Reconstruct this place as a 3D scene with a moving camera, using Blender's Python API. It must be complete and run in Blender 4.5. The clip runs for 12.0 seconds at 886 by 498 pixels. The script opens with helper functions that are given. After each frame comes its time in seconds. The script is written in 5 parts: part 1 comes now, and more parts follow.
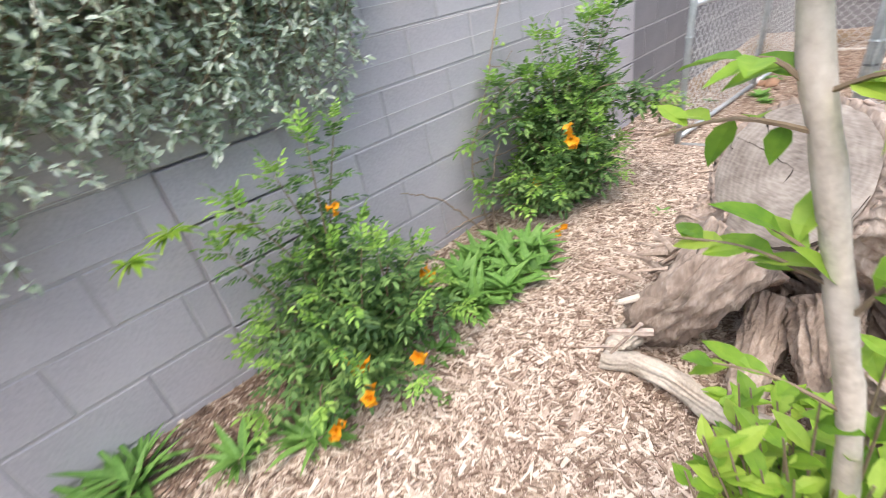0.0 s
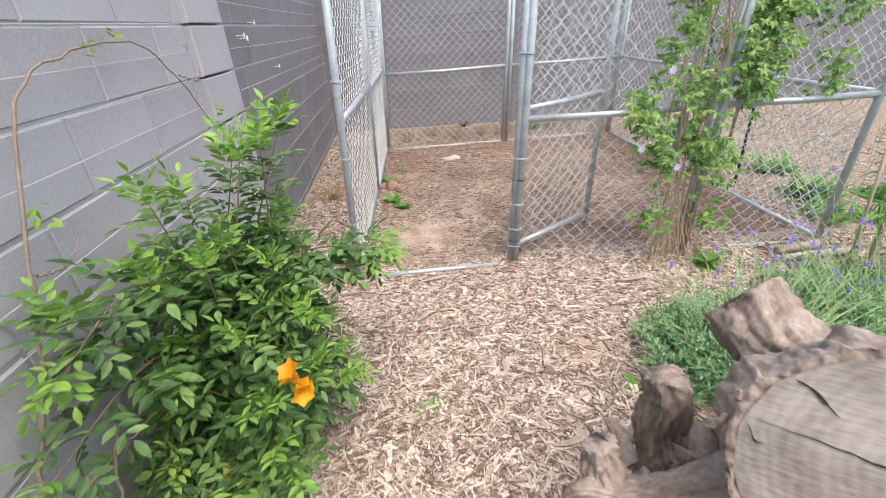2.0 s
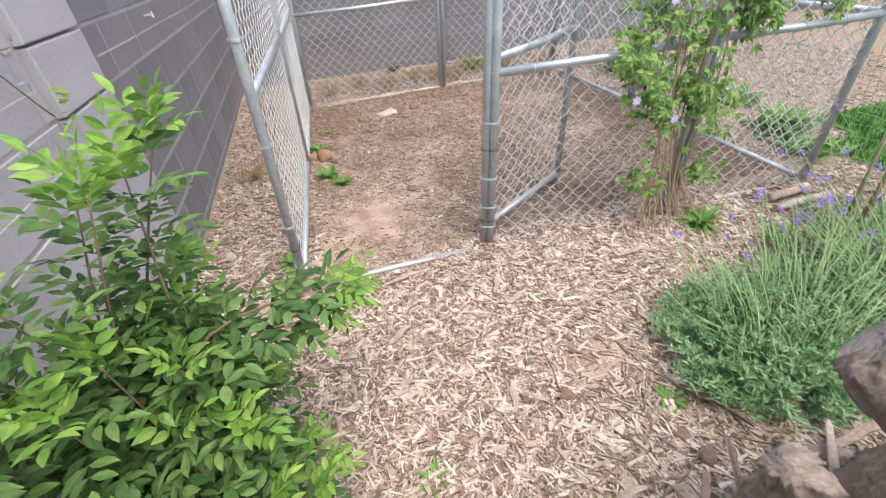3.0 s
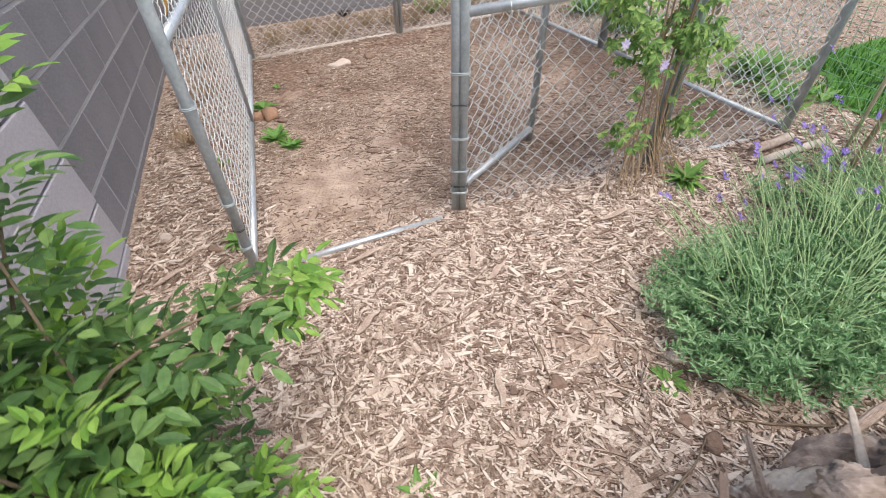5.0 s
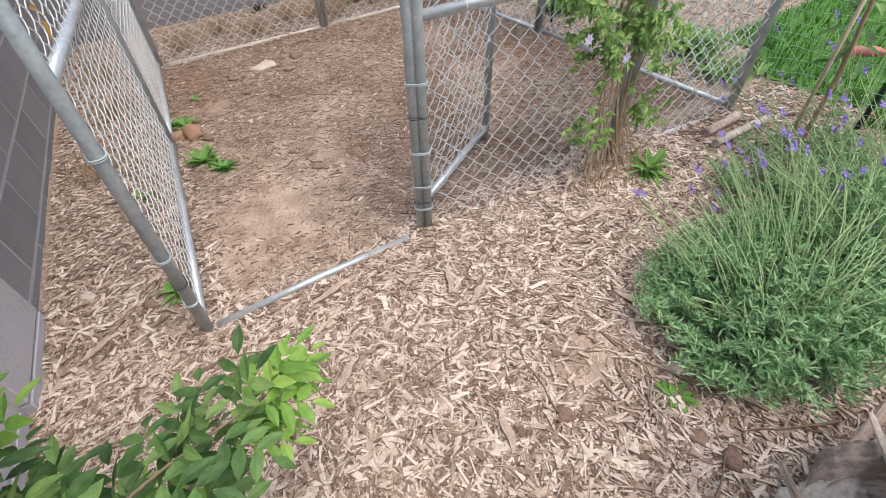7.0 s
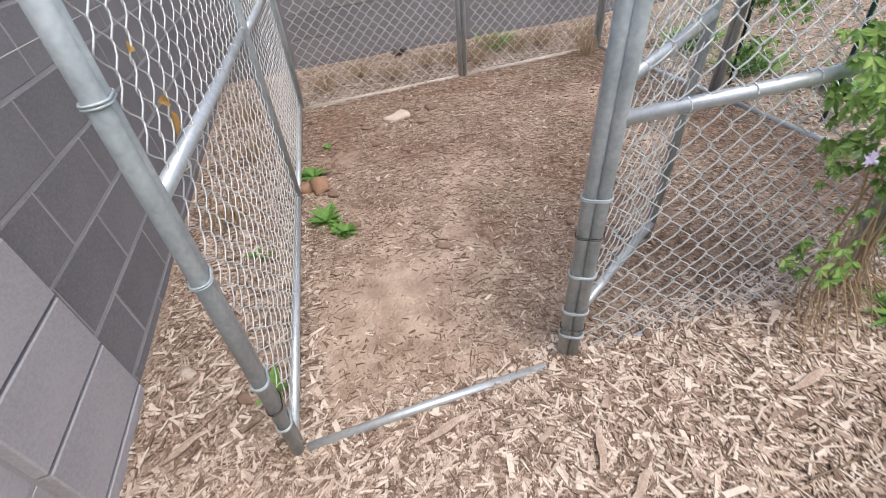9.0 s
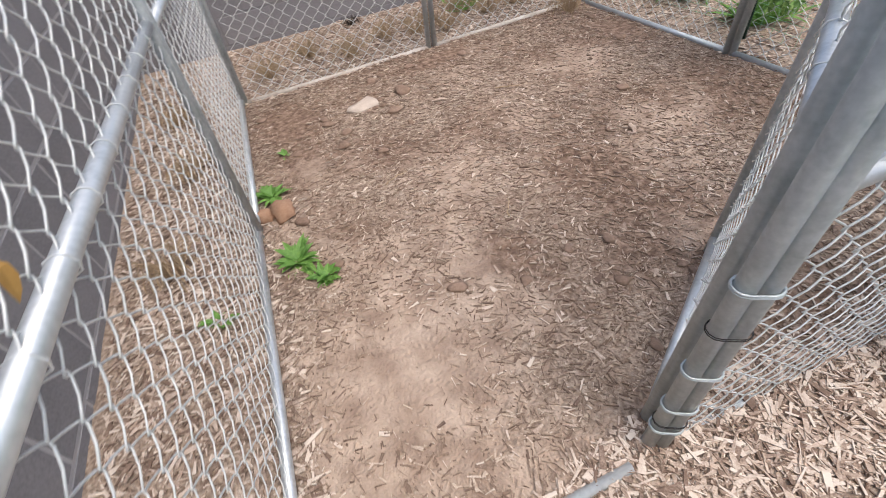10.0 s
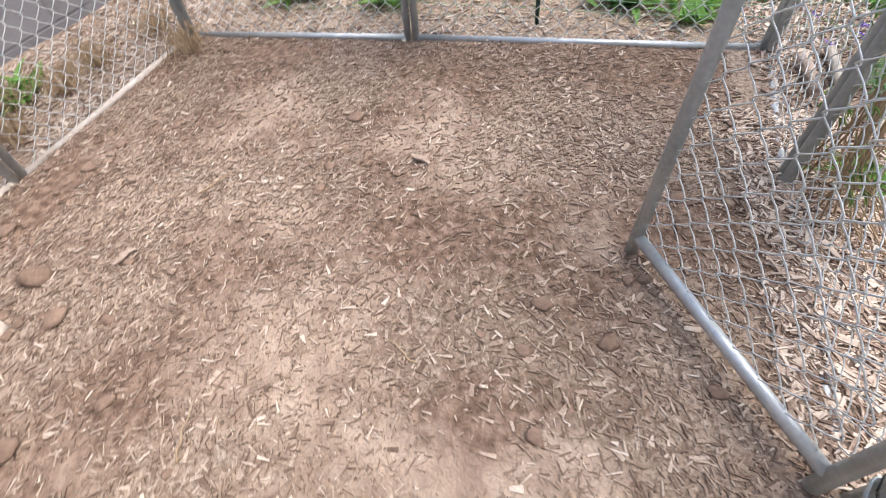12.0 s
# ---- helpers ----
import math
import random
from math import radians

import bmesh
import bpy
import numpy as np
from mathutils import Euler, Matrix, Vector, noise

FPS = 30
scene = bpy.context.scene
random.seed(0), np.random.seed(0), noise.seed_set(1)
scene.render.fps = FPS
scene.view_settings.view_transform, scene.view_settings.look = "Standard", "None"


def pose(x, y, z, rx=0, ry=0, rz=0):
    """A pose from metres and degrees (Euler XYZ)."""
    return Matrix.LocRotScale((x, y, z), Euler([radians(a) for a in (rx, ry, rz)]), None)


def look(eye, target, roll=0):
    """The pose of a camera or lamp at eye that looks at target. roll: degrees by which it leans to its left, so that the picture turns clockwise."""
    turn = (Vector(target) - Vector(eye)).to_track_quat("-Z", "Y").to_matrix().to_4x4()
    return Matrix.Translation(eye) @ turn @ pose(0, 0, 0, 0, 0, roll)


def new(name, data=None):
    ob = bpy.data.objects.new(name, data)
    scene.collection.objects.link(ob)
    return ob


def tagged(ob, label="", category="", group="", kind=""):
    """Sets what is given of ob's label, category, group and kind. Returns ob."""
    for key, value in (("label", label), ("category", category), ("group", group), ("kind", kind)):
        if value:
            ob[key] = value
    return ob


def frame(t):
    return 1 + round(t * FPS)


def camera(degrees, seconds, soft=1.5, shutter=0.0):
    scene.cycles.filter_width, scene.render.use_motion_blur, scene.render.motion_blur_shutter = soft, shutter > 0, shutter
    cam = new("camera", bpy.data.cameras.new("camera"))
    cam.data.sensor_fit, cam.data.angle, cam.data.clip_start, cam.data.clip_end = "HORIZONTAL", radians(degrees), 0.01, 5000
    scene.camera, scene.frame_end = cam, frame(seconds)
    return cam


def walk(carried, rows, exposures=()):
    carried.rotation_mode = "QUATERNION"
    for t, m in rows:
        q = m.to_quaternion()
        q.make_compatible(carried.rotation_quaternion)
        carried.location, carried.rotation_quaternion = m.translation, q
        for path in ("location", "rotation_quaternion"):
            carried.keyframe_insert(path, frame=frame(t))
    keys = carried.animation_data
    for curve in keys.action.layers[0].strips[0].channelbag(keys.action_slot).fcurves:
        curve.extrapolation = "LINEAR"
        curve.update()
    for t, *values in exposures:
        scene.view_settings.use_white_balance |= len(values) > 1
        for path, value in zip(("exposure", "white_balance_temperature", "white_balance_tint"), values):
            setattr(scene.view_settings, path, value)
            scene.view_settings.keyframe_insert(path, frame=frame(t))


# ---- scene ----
cam = camera(89.4, 12.0, soft=0.7, shutter=0.2)
PATH = [
    (0, (1.597, -3.495, 1.151), (0.251, -2.384, 0.173), -12.2),
    (0.1, (1.526, -3.468, 1.147), (0.268, -2.241, 0.191), -12.7),
    (0.2, (1.45, -3.443, 1.149), (0.264, -2.129, 0.219), -13.7),
    (0.3, (1.367, -3.407, 1.155), (0.202, -2.027, 0.296), -14.5),
    (0.4, (1.304, -3.345, 1.157), (0.142, -1.974, 0.279), -15.0),
    (0.5, (1.254, -3.285, 1.156), (0.291, -1.755, 0.301), -11.6),
    (0.7, (1.27, -3.209, 1.168), (0.499, -1.608, 0.249), -8.2),
    (1, (1.057, -3.096, 1.167), (0.642, -1.347, 0.291), -8.2),
    (1.5, (0.882, -2.869, 1.19), (0.947, -1.107, 0.247), -6.6),
    (1.8, (0.838, -2.669, 1.184), (0.92, -0.901, 0.252), -6.3),
    (2, (0.818, -2.542, 1.198), (0.951, -0.763, 0.294), -4.4),
    (2.5, (0.77, -2.246, 1.199), (0.986, -0.478, 0.288), -6.4),
    (3, (0.766, -2.052, 1.2), (1.132, -0.455, 0.053), -6.7),
    (3.2, (0.8, -2.035, 1.186), (1.213, -0.521, -0.054), -5.3),
    (4.8, (0.839, -1.93, 1.121), (1.304, -0.462, -0.154), -3.5),
    (5, (0.802, -1.854, 1.131), (1.264, -0.42, -0.184), -6.1),
    (5.5, (0.739, -1.741, 1.156), (1.409, -0.412, -0.181), -6.9),
    (6, (0.726, -1.721, 1.163), (1.601, -0.513, -0.169), -4.2),
    (6.5, (0.764, -1.682, 1.166), (1.494, -0.467, -0.246), -4.9),
    (6.7, (0.799, -1.667, 1.153), (1.486, -0.423, -0.254), -5.7),
    (8.3, (0.797, -1.443, 1.177), (1.391, -0.063, -0.143), -6.5),
    (8.5, (0.78, -1.404, 1.18), (1.342, -0.007, -0.136), -5.6),
    (9, (0.865, -1.183, 1.168), (1.172, 0.346, -0.085), -9.3),
    (9.5, (0.914, -0.972, 1.151), (1.161, 0.487, -0.195), -7.9),
    (10, (0.873, -0.665, 1.134), (1.271, 0.707, -0.265), -12.1),
    (10.5, (0.869, -0.484, 1.135), (1.527, 0.729, -0.312), -11.2),
    (11, (0.954, -0.286, 1.123), (1.72, 0.864, -0.323), -11.4),
    (11.5, (1.023, -0.03, 1.078), (1.873, 0.603, -0.619), -10.5),
    (12, (1.07, 0.181, 1.034), (2.236, 0.628, -0.528), -9.6),
]
walk(cam, [(t, look(eye, target, roll)) for t, eye, target, roll in PATH], exposures=[(0.0, 1.22), (0.5, 1.26), (1.0, 1.06), (2.5, 0.96), (5.5, 0.75), (8.3, 0.67), (9.5, 0.66), (10.5, 0.75), (11.2, 0.86), (12.0, 1.06)])

# ---- light: a bright overcast sky ----
sky_world = bpy.data.worlds.new("sky")
scene.world = sky_world
sky_world.use_nodes = True
SUN_UP, SUN_ROUND = radians(66), radians(150)
_n = sky_world.node_tree.nodes
_sky = _n.new("ShaderNodeTexSky")
_sky.sky_type, _sky.sun_disc, _sky.sun_elevation, _sky.sun_rotation = "NISHITA", False, SUN_UP, SUN_ROUND
_sky.dust_density, _sky.air_density = 4.0, 1.0
_sky.ozone_density = 1.0
_n["Background"].inputs["Strength"].default_value = 0.15
sky_world.node_tree.links.new(_sky.outputs[0], _n["Background"].inputs["Color"])
_sun = bpy.data.lights.new("sun", "SUN")
_sun.energy, _sun.angle, _sun.color = 0.9, radians(60), (1.0, 0.98, 0.96)
sun = new("sun", _sun)
sun.matrix_world = look((math.sin(SUN_ROUND) * math.cos(SUN_UP) * 20, math.cos(SUN_ROUND) * math.cos(SUN_UP) * 20, math.sin(SUN_UP) * 20), (0, 0, 0))

# ---- materials ----
def rgb(c):
    return (c[0], c[1], c[2], 1.0)


def material(name, colours, rough=0.8, metal=0.0, scale=8.0, fine=120.0, bump=0.3, spread=0.0, island=False, detail=6.0, dist=0.01, stretch=(1, 1, 1), through_light=0.0):
    """Two-scale noise over a ramp of colours, fine relief, and a brightness that varies from piece to piece."""
    m = bpy.data.materials.new(name)
    m.use_nodes = True
    nodes, links = m.node_tree.nodes, m.node_tree.links
    bsdf = nodes["Principled BSDF"]
    geo = nodes.new("ShaderNodeTexCoord")
    mapping = nodes.new("ShaderNodeMapping")
    mapping.inputs["Scale"].default_value = stretch
    links.new(geo.outputs["Object"], mapping.inputs["Vector"])
    big = nodes.new("ShaderNodeTexNoise")
    big.inputs["Scale"].default_value, big.inputs["Detail"].default_value = scale, detail
    small = nodes.new("ShaderNodeTexNoise")
    small.inputs["Scale"].default_value, small.inputs["Detail"].default_value = fine, 4.0
    for t in (big, small):
        links.new(mapping.outputs[0], t.inputs["Vector"])
    mix = nodes.new("ShaderNodeMath")
    mix.operation = "MULTIPLY_ADD"
    mix.inputs[1].default_value = 0.45
    links.new(small.outputs[0], mix.inputs[0])
    half = nodes.new("ShaderNodeMath")
    half.operation = "MULTIPLY"
    half.inputs[1].default_value = 0.6
    links.new(big.outputs[0], half.inputs[0])
    links.new(half.outputs[0], mix.inputs[2])
    value = mix.outputs[0]
    if spread:
        rnd = nodes.new("ShaderNodeNewGeometry") if island else nodes.new("ShaderNodeObjectInfo")
        off = nodes.new("ShaderNodeMath")
        off.operation = "MULTIPLY_ADD"
        off.inputs[1].default_value = spread
        links.new(rnd.outputs["Random Per Island" if island else "Random"], off.inputs[0])
        low = nodes.new("ShaderNodeMath")
        low.operation = "SUBTRACT"
        low.inputs[1].default_value = spread / 2
        links.new(value, low.inputs[0])
        links.new(low.outputs[0], off.inputs[2])
        value = off.outputs[0]
    ramp = nodes.new("ShaderNodeValToRGB")
    el = ramp.color_ramp.elements
    for k, c in enumerate(colours):
        p = 0.28 + 0.5 * k / max(1, len(colours) - 1)
        e = el[k] if k < 2 else el.new(p)
        e.position, e.color = p, rgb(c)
    links.new(value, ramp.inputs[0])
    links.new(ramp.outputs[0], bsdf.inputs["Base Color"])
    bsdf.inputs["Roughness"].default_value, bsdf.inputs["Metallic"].default_value = rough, metal
    bsdf.inputs["Specular IOR Level"].default_value = 0.3
    if bump:
        b = nodes.new("ShaderNodeBump")
        b.inputs["Strength"].default_value, b.inputs["Distance"].default_value = bump, dist
        links.new(mix.outputs[0], b.inputs["Height"])
        links.new(b.outputs[0], bsdf.inputs["Normal"])
    if through_light:
        tr = nodes.new("ShaderNodeBsdfTranslucent")
        links.new(ramp.outputs[0], tr.inputs["Color"])
        mx = nodes.new("ShaderNodeMixShader")
        mx.inputs[0].default_value = through_light
        links.new(bsdf.outputs[0], mx.inputs[1])
        links.new(tr.outputs[0], mx.inputs[2])
        links.new(mx.outputs[0], nodes["Material Output"].inputs["Surface"])
    return m


BLOCK = material("block_paint", [(0.36, 0.342, 0.355), (0.475, 0.455, 0.47), (0.56, 0.54, 0.55)], 0.92, scale=2.6, fine=110, bump=0.5, dist=0.005, spread=0.10)
# darker tone for the bay beside the pen and the back wall
BLOCK_DARK = material("dark_block_paint", [(0.165, 0.159, 0.166), (0.24, 0.231, 0.239), (0.315, 0.303, 0.311)], 0.92, scale=2.6, fine=110, bump=0.5, dist=0.005, spread=0.14)
MORTAR = material("mortar", [(0.34, 0.327, 0.328), (0.50, 0.483, 0.48)], 0.95, scale=6, fine=200, bump=0.4, dist=0.004)
MORTAR_DARK = material("dark_mortar", [(0.19, 0.182, 0.185), (0.31, 0.298, 0.30)], 0.95, scale=6, fine=200, bump=0.4, dist=0.004)
STEEL = material("galvanised_steel", [(0.34, 0.39, 0.40), (0.49, 0.54, 0.55), (0.66, 0.70, 0.71)], 0.42, 0.2, scale=14, fine=90, bump=0.06, dist=0.002)
RAIL = material("bright_galvanised_rail", [(0.42, 0.45, 0.46), (0.58, 0.61, 0.62), (0.70, 0.72, 0.73)], 0.35, 0.5, scale=14, fine=90, bump=0.05, dist=0.002)
PALE_WIRE = material("pale_coated_wire", [(0.48, 0.48, 0.48), (0.62, 0.62, 0.61)], 0.5, 0.0, scale=10, fine=60, bump=0)
WIRE = material("galvanised_wire", [(0.60, 0.62, 0.61), (0.80, 0.82, 0.80)], 0.4, 0.25, scale=10, fine=60, bump=0)
BLACK = material("black_plastic", [(0.015, 0.015, 0.017), (0.03, 0.03, 0.03)], 0.5, scale=20, bump=0)
CHIP = material("wood_chips", [(0.18, 0.12, 0.088), (0.375, 0.28, 0.215), (0.545, 0.435, 0.35), (0.70, 0.605, 0.51)], 0.85, scale=30, fine=260, bump=0.3, dist=0.002, spread=0.56, island=True)
CHIP_RED = material("damp_bark_chips", [(0.17, 0.113, 0.082), (0.275, 0.198, 0.147), (0.39, 0.295, 0.224), (0.56, 0.455, 0.362)], 0.88, scale=30, fine=260, bump=0.3, dist=0.002, spread=0.46, island=True)
CHIP_DARK = material("dark_bark_chips", [(0.10, 0.066, 0.05), (0.19, 0.125, 0.088), (0.30, 0.21, 0.155)], 0.85, scale=30, fine=260, bump=0.3, dist=0.002, spread=0.45, island=True)
CLOD = material("red_soil_clod", [(0.19, 0.125, 0.09), (0.36, 0.25, 0.185)], 0.95, scale=12, fine=90, bump=0.7, dist=0.01, spread=0.2)
ROCK = material("tan_rock", [(0.30, 0.17, 0.105), (0.46, 0.29, 0.19)], 0.9, scale=12, fine=90, bump=0.6, dist=0.008, spread=0.1)
STONE = material("pale_stone", [(0.46, 0.37, 0.30), (0.62, 0.53, 0.45)], 0.9, scale=14, fine=90, bump=0.6, dist=0.008, spread=0.1)
LEAF = material("shrub_leaf", [(0.055, 0.118, 0.036), (0.128, 0.24, 0.07), (0.25, 0.385, 0.12)], 0.5, scale=5, fine=60, bump=0.1, dist=0.002, spread=0.5, island=True, through_light=0.25)
LEAF_BRIGHT = material("young_leaf", [(0.13, 0.27, 0.03), (0.25, 0.42, 0.045), (0.42, 0.56, 0.09)], 0.5, scale=5, fine=60, bump=0.1, dist=0.002, spread=0.45, island=True, through_light=0.35)
YOUNG = material("fresh_shoot_leaf", [(0.14, 0.29, 0.055), (0.26, 0.46, 0.085), (0.40, 0.60, 0.14)], 0.5, scale=5, fine=60, bump=0.1, dist=0.002, spread=0.45, island=True, through_light=0.3)
LEAF_MID = material("weed_leaf", [(0.09, 0.21, 0.045), (0.17, 0.34, 0.075), (0.28, 0.46, 0.12)], 0.5, scale=5, fine=60, bump=0.1, dist=0.002, spread=0.5, island=True, through_light=0.25)
VINE_LEAF = material("passion_vine_leaf", [(0.10, 0.20, 0.045), (0.20, 0.35, 0.085), (0.36, 0.50, 0.15)], 0.55, scale=5, fine=60, bump=0.1, dist=0.002, spread=0.6, island=True, through_light=0.25)
LEAF_GREY = material("grey_vine_leaf", [(0.33, 0.41, 0.28), (0.54, 0.62, 0.46), (0.76, 0.80, 0.68)], 0.55, scale=5, fine=60, bump=0.1, dist=0.002, spread=0.5, island=True, through_light=0.2)
LEAF_LAV = material("lavender_leaf", [(0.12, 0.25, 0.10), (0.24, 0.42, 0.19), (0.40, 0.56, 0.31)], 0.65, scale=5, fine=60, bump=0, spread=0.5, island=True, through_light=0.15)
DUSTY = material("dusty_buried_rail", [(0.40, 0.335, 0.28), (0.54, 0.48, 0.42), (0.68, 0.66, 0.63)], 0.8, 0.0, scale=11, fine=60, bump=0.2, dist=0.003)
STALK = material("lavender_stalk", [(0.24, 0.37, 0.15), (0.42, 0.54, 0.27)], 0.6, scale=8, bump=0, spread=0.4, island=True)
GRASS = material("lawn_grass", [(0.035, 0.11, 0.015), (0.08, 0.22, 0.03), (0.16, 0.34, 0.06)], 0.6, scale=3, fine=60, bump=0, spread=0.5, island=True, through_light=0.2)
TWIG = material("brown_stem", [(0.16, 0.11, 0.07), (0.32, 0.25, 0.17)], 0.85, scale=20, fine=120, bump=0.4, dist=0.003)
CLIMB = material("brown_climber_stem", [(0.22, 0.165, 0.12), (0.42, 0.335, 0.25)], 0.85, scale=20, fine=120, bump=0.4, dist=0.003)
VINE = material("dry_vine", [(0.32, 0.22, 0.13), (0.52, 0.40, 0.26)], 0.85, scale=20, fine=120, bump=0.3, dist=0.003, spread=0.2, island=True)
BARK = material("stump_bark", [(0.175, 0.13, 0.103), (0.37, 0.295, 0.243), (0.60, 0.51, 0.44)], 0.95, scale=20, fine=90, bump=0.9, dist=0.012, stretch=(1, 1, 0.35))
ROOTWOOD = material("weathered_root", [(0.22, 0.16, 0.125), (0.45, 0.355, 0.29), (0.68, 0.58, 0.50)], 0.92, scale=8, fine=70, bump=0.7, dist=0.015)
PALE_TRUNK = material("pale_bark", [(0.32, 0.265, 0.21), (0.55, 0.485, 0.41), (0.72, 0.655, 0.57)], 0.9, scale=14, fine=110, bump=0.5, dist=0.006)
ORANGE = material("orange_petal", [(0.75, 0.25, 0.01), (0.90, 0.45, 0.02)], 0.5, scale=20, fine=60, bump=0.1, dist=0.002, spread=0.3, island=True, through_light=0.2)
PURPLE = material("lavender_flower", [(0.20, 0.13, 0.45), (0.36, 0.27, 0.66)], 0.7, scale=20, fine=60, bump=0, spread=0.4, island=True)
LILAC = material("pale_lilac_petal", [(0.55, 0.45, 0.70), (0.75, 0.68, 0.85)], 0.6, scale=20, bump=0)


def ground_material():
    m = bpy.data.materials.new("mulch_and_soil")
    m.use_nodes = True
    nodes, links = m.node_tree.nodes, m.node_tree.links
    bsdf = nodes["Principled BSDF"]
    bsdf.inputs["Roughness"].default_value, bsdf.inputs["Specular IOR Level"].default_value = 0.95, 0.15
    tc = nodes.new("ShaderNodeTexCoord")

    def noise_node(scale, detail, src=None):
        n = nodes.new("ShaderNodeTexNoise")
        n.inputs["Scale"].default_value, n.inputs["Detail"].default_value = scale, detail
        links.new(src or tc.outputs["Object"], n.inputs["Vector"])
        return n.outputs[0]

    def ramp_node(src, stops):
        r = nodes.new("ShaderNodeValToRGB")
        for k, (p, c) in enumerate(stops):
            e = r.color_ramp.elements[k] if k < 2 else r.color_ramp.elements.new(p)
            e.position, e.color = p, rgb(c)
        links.new(src, r.inputs[0])
        return r.outputs[0]

    speck = noise_node(70, 6)
    litter = ramp_node(speck, [(0.3, (0.19, 0.135, 0.10)), (0.5, (0.36, 0.275, 0.21)), (0.68, (0.53, 0.43, 0.34))])
    dust = ramp_node(noise_node(9, 8), [(0.3, (0.31, 0.22, 0.165)), (0.5, (0.45, 0.34, 0.26)), (0.7, (0.57, 0.45, 0.355))])
    loose = ramp_node(noise_node(32, 8), [(0.32, (0.125, 0.08, 0.056)), (0.5, (0.235, 0.158, 0.114)), (0.68, (0.37, 0.265, 0.20))])
    wet = nodes.new("ShaderNodeAttribute")
    wet.attribute_name = "damp"
    wet_wob = nodes.new("ShaderNodeMath")
    wet_wob.operation = "MULTIPLY_ADD"
    wet_wob.inputs[1].default_value = 0.6
    links.new(noise_node(22, 7), wet_wob.inputs[0])
    links.new(wet.outputs["Fac"], wet_wob.inputs[2])
    wet_edge = nodes.new("ShaderNodeMapRange")
    wet_edge.inputs["From Min"].default_value, wet_edge.inputs["From Max"].default_value = 0.45, 0.85
    links.new(wet_wob.outputs[0], wet_edge.inputs["Value"])
    soils = nodes.new("ShaderNodeMix")
    soils.data_type = "RGBA"
    links.new(wet_edge.outputs[0], soils.inputs["Factor"])
    links.new(dust, soils.inputs["A"])
    links.new(loose, soils.inputs["B"])
    dirt = soils.outputs["Result"]
    attr = nodes.new("ShaderNodeAttribute")
    attr.attribute_name = "bare"
    wob = nodes.new("ShaderNodeMath")
    wob.operation = "MULTIPLY_ADD"
    wob.inputs[1].default_value = 0.7
    links.new(noise_node(14, 6), wob.inputs[0])
    links.new(attr.outputs["Fac"], wob.inputs[2])
    edge = nodes.new("ShaderNodeMapRange")
    edge.inputs["From Min"].default_value, edge.inputs["From Max"].default_value = 0.7, 0.95
    links.new(wob.outputs[0], edge.inputs["Value"])
    mix = nodes.new("ShaderNodeMix")
    mix.data_type = "RGBA"
    links.new(edge.outputs[0], mix.inputs["Factor"])
    links.new(litter, mix.inputs["A"])
    links.new(dirt, mix.inputs["B"])
    links.new(mix.outputs["Result"], bsdf.inputs["Base Color"])
    b = nodes.new("ShaderNodeBump")
    b.inputs["Strength"].default_value, b.inputs["Distance"].default_value = 0.8, 0.016
    links.new(speck, b.inputs["Height"])
    links.new(b.outputs[0], bsdf.inputs["Normal"])
    return m


SOIL = ground_material()


# ---- helpers for building ----
def mesh_object(name, verts, faces, mat, parent=None, label="", smooth=False):
    me = bpy.data.meshes.new(name)
    me.from_pydata([tuple(v) for v in verts], [], [tuple(f) for f in faces])
    me.materials.append(mat)
    if smooth:
        me.polygons.foreach_set("use_smooth", [True] * len(me.polygons))
    ob = new(name, me)
    ob.parent = parent
    if label:
        ob["label"] = label
    return ob


def part(name, bm, mat, parent, label="", smooth=False):
    me = bpy.data.meshes.new(name)
    bm.to_mesh(me)
    bm.free()
    me.materials.append(mat)
    if smooth:
        me.polygons.foreach_set("use_smooth", [True] * len(me.polygons))
    ob = new(name, me)
    ob.parent = parent
    if label:
        ob["label"] = label
    return ob


def thing(name, label, category, group="", kind="", at=(0, 0, 0)):
    ob = new(name)
    ob.empty_display_size = 0.1
    ob.location = at
    return tagged(ob, label, category, group, kind)


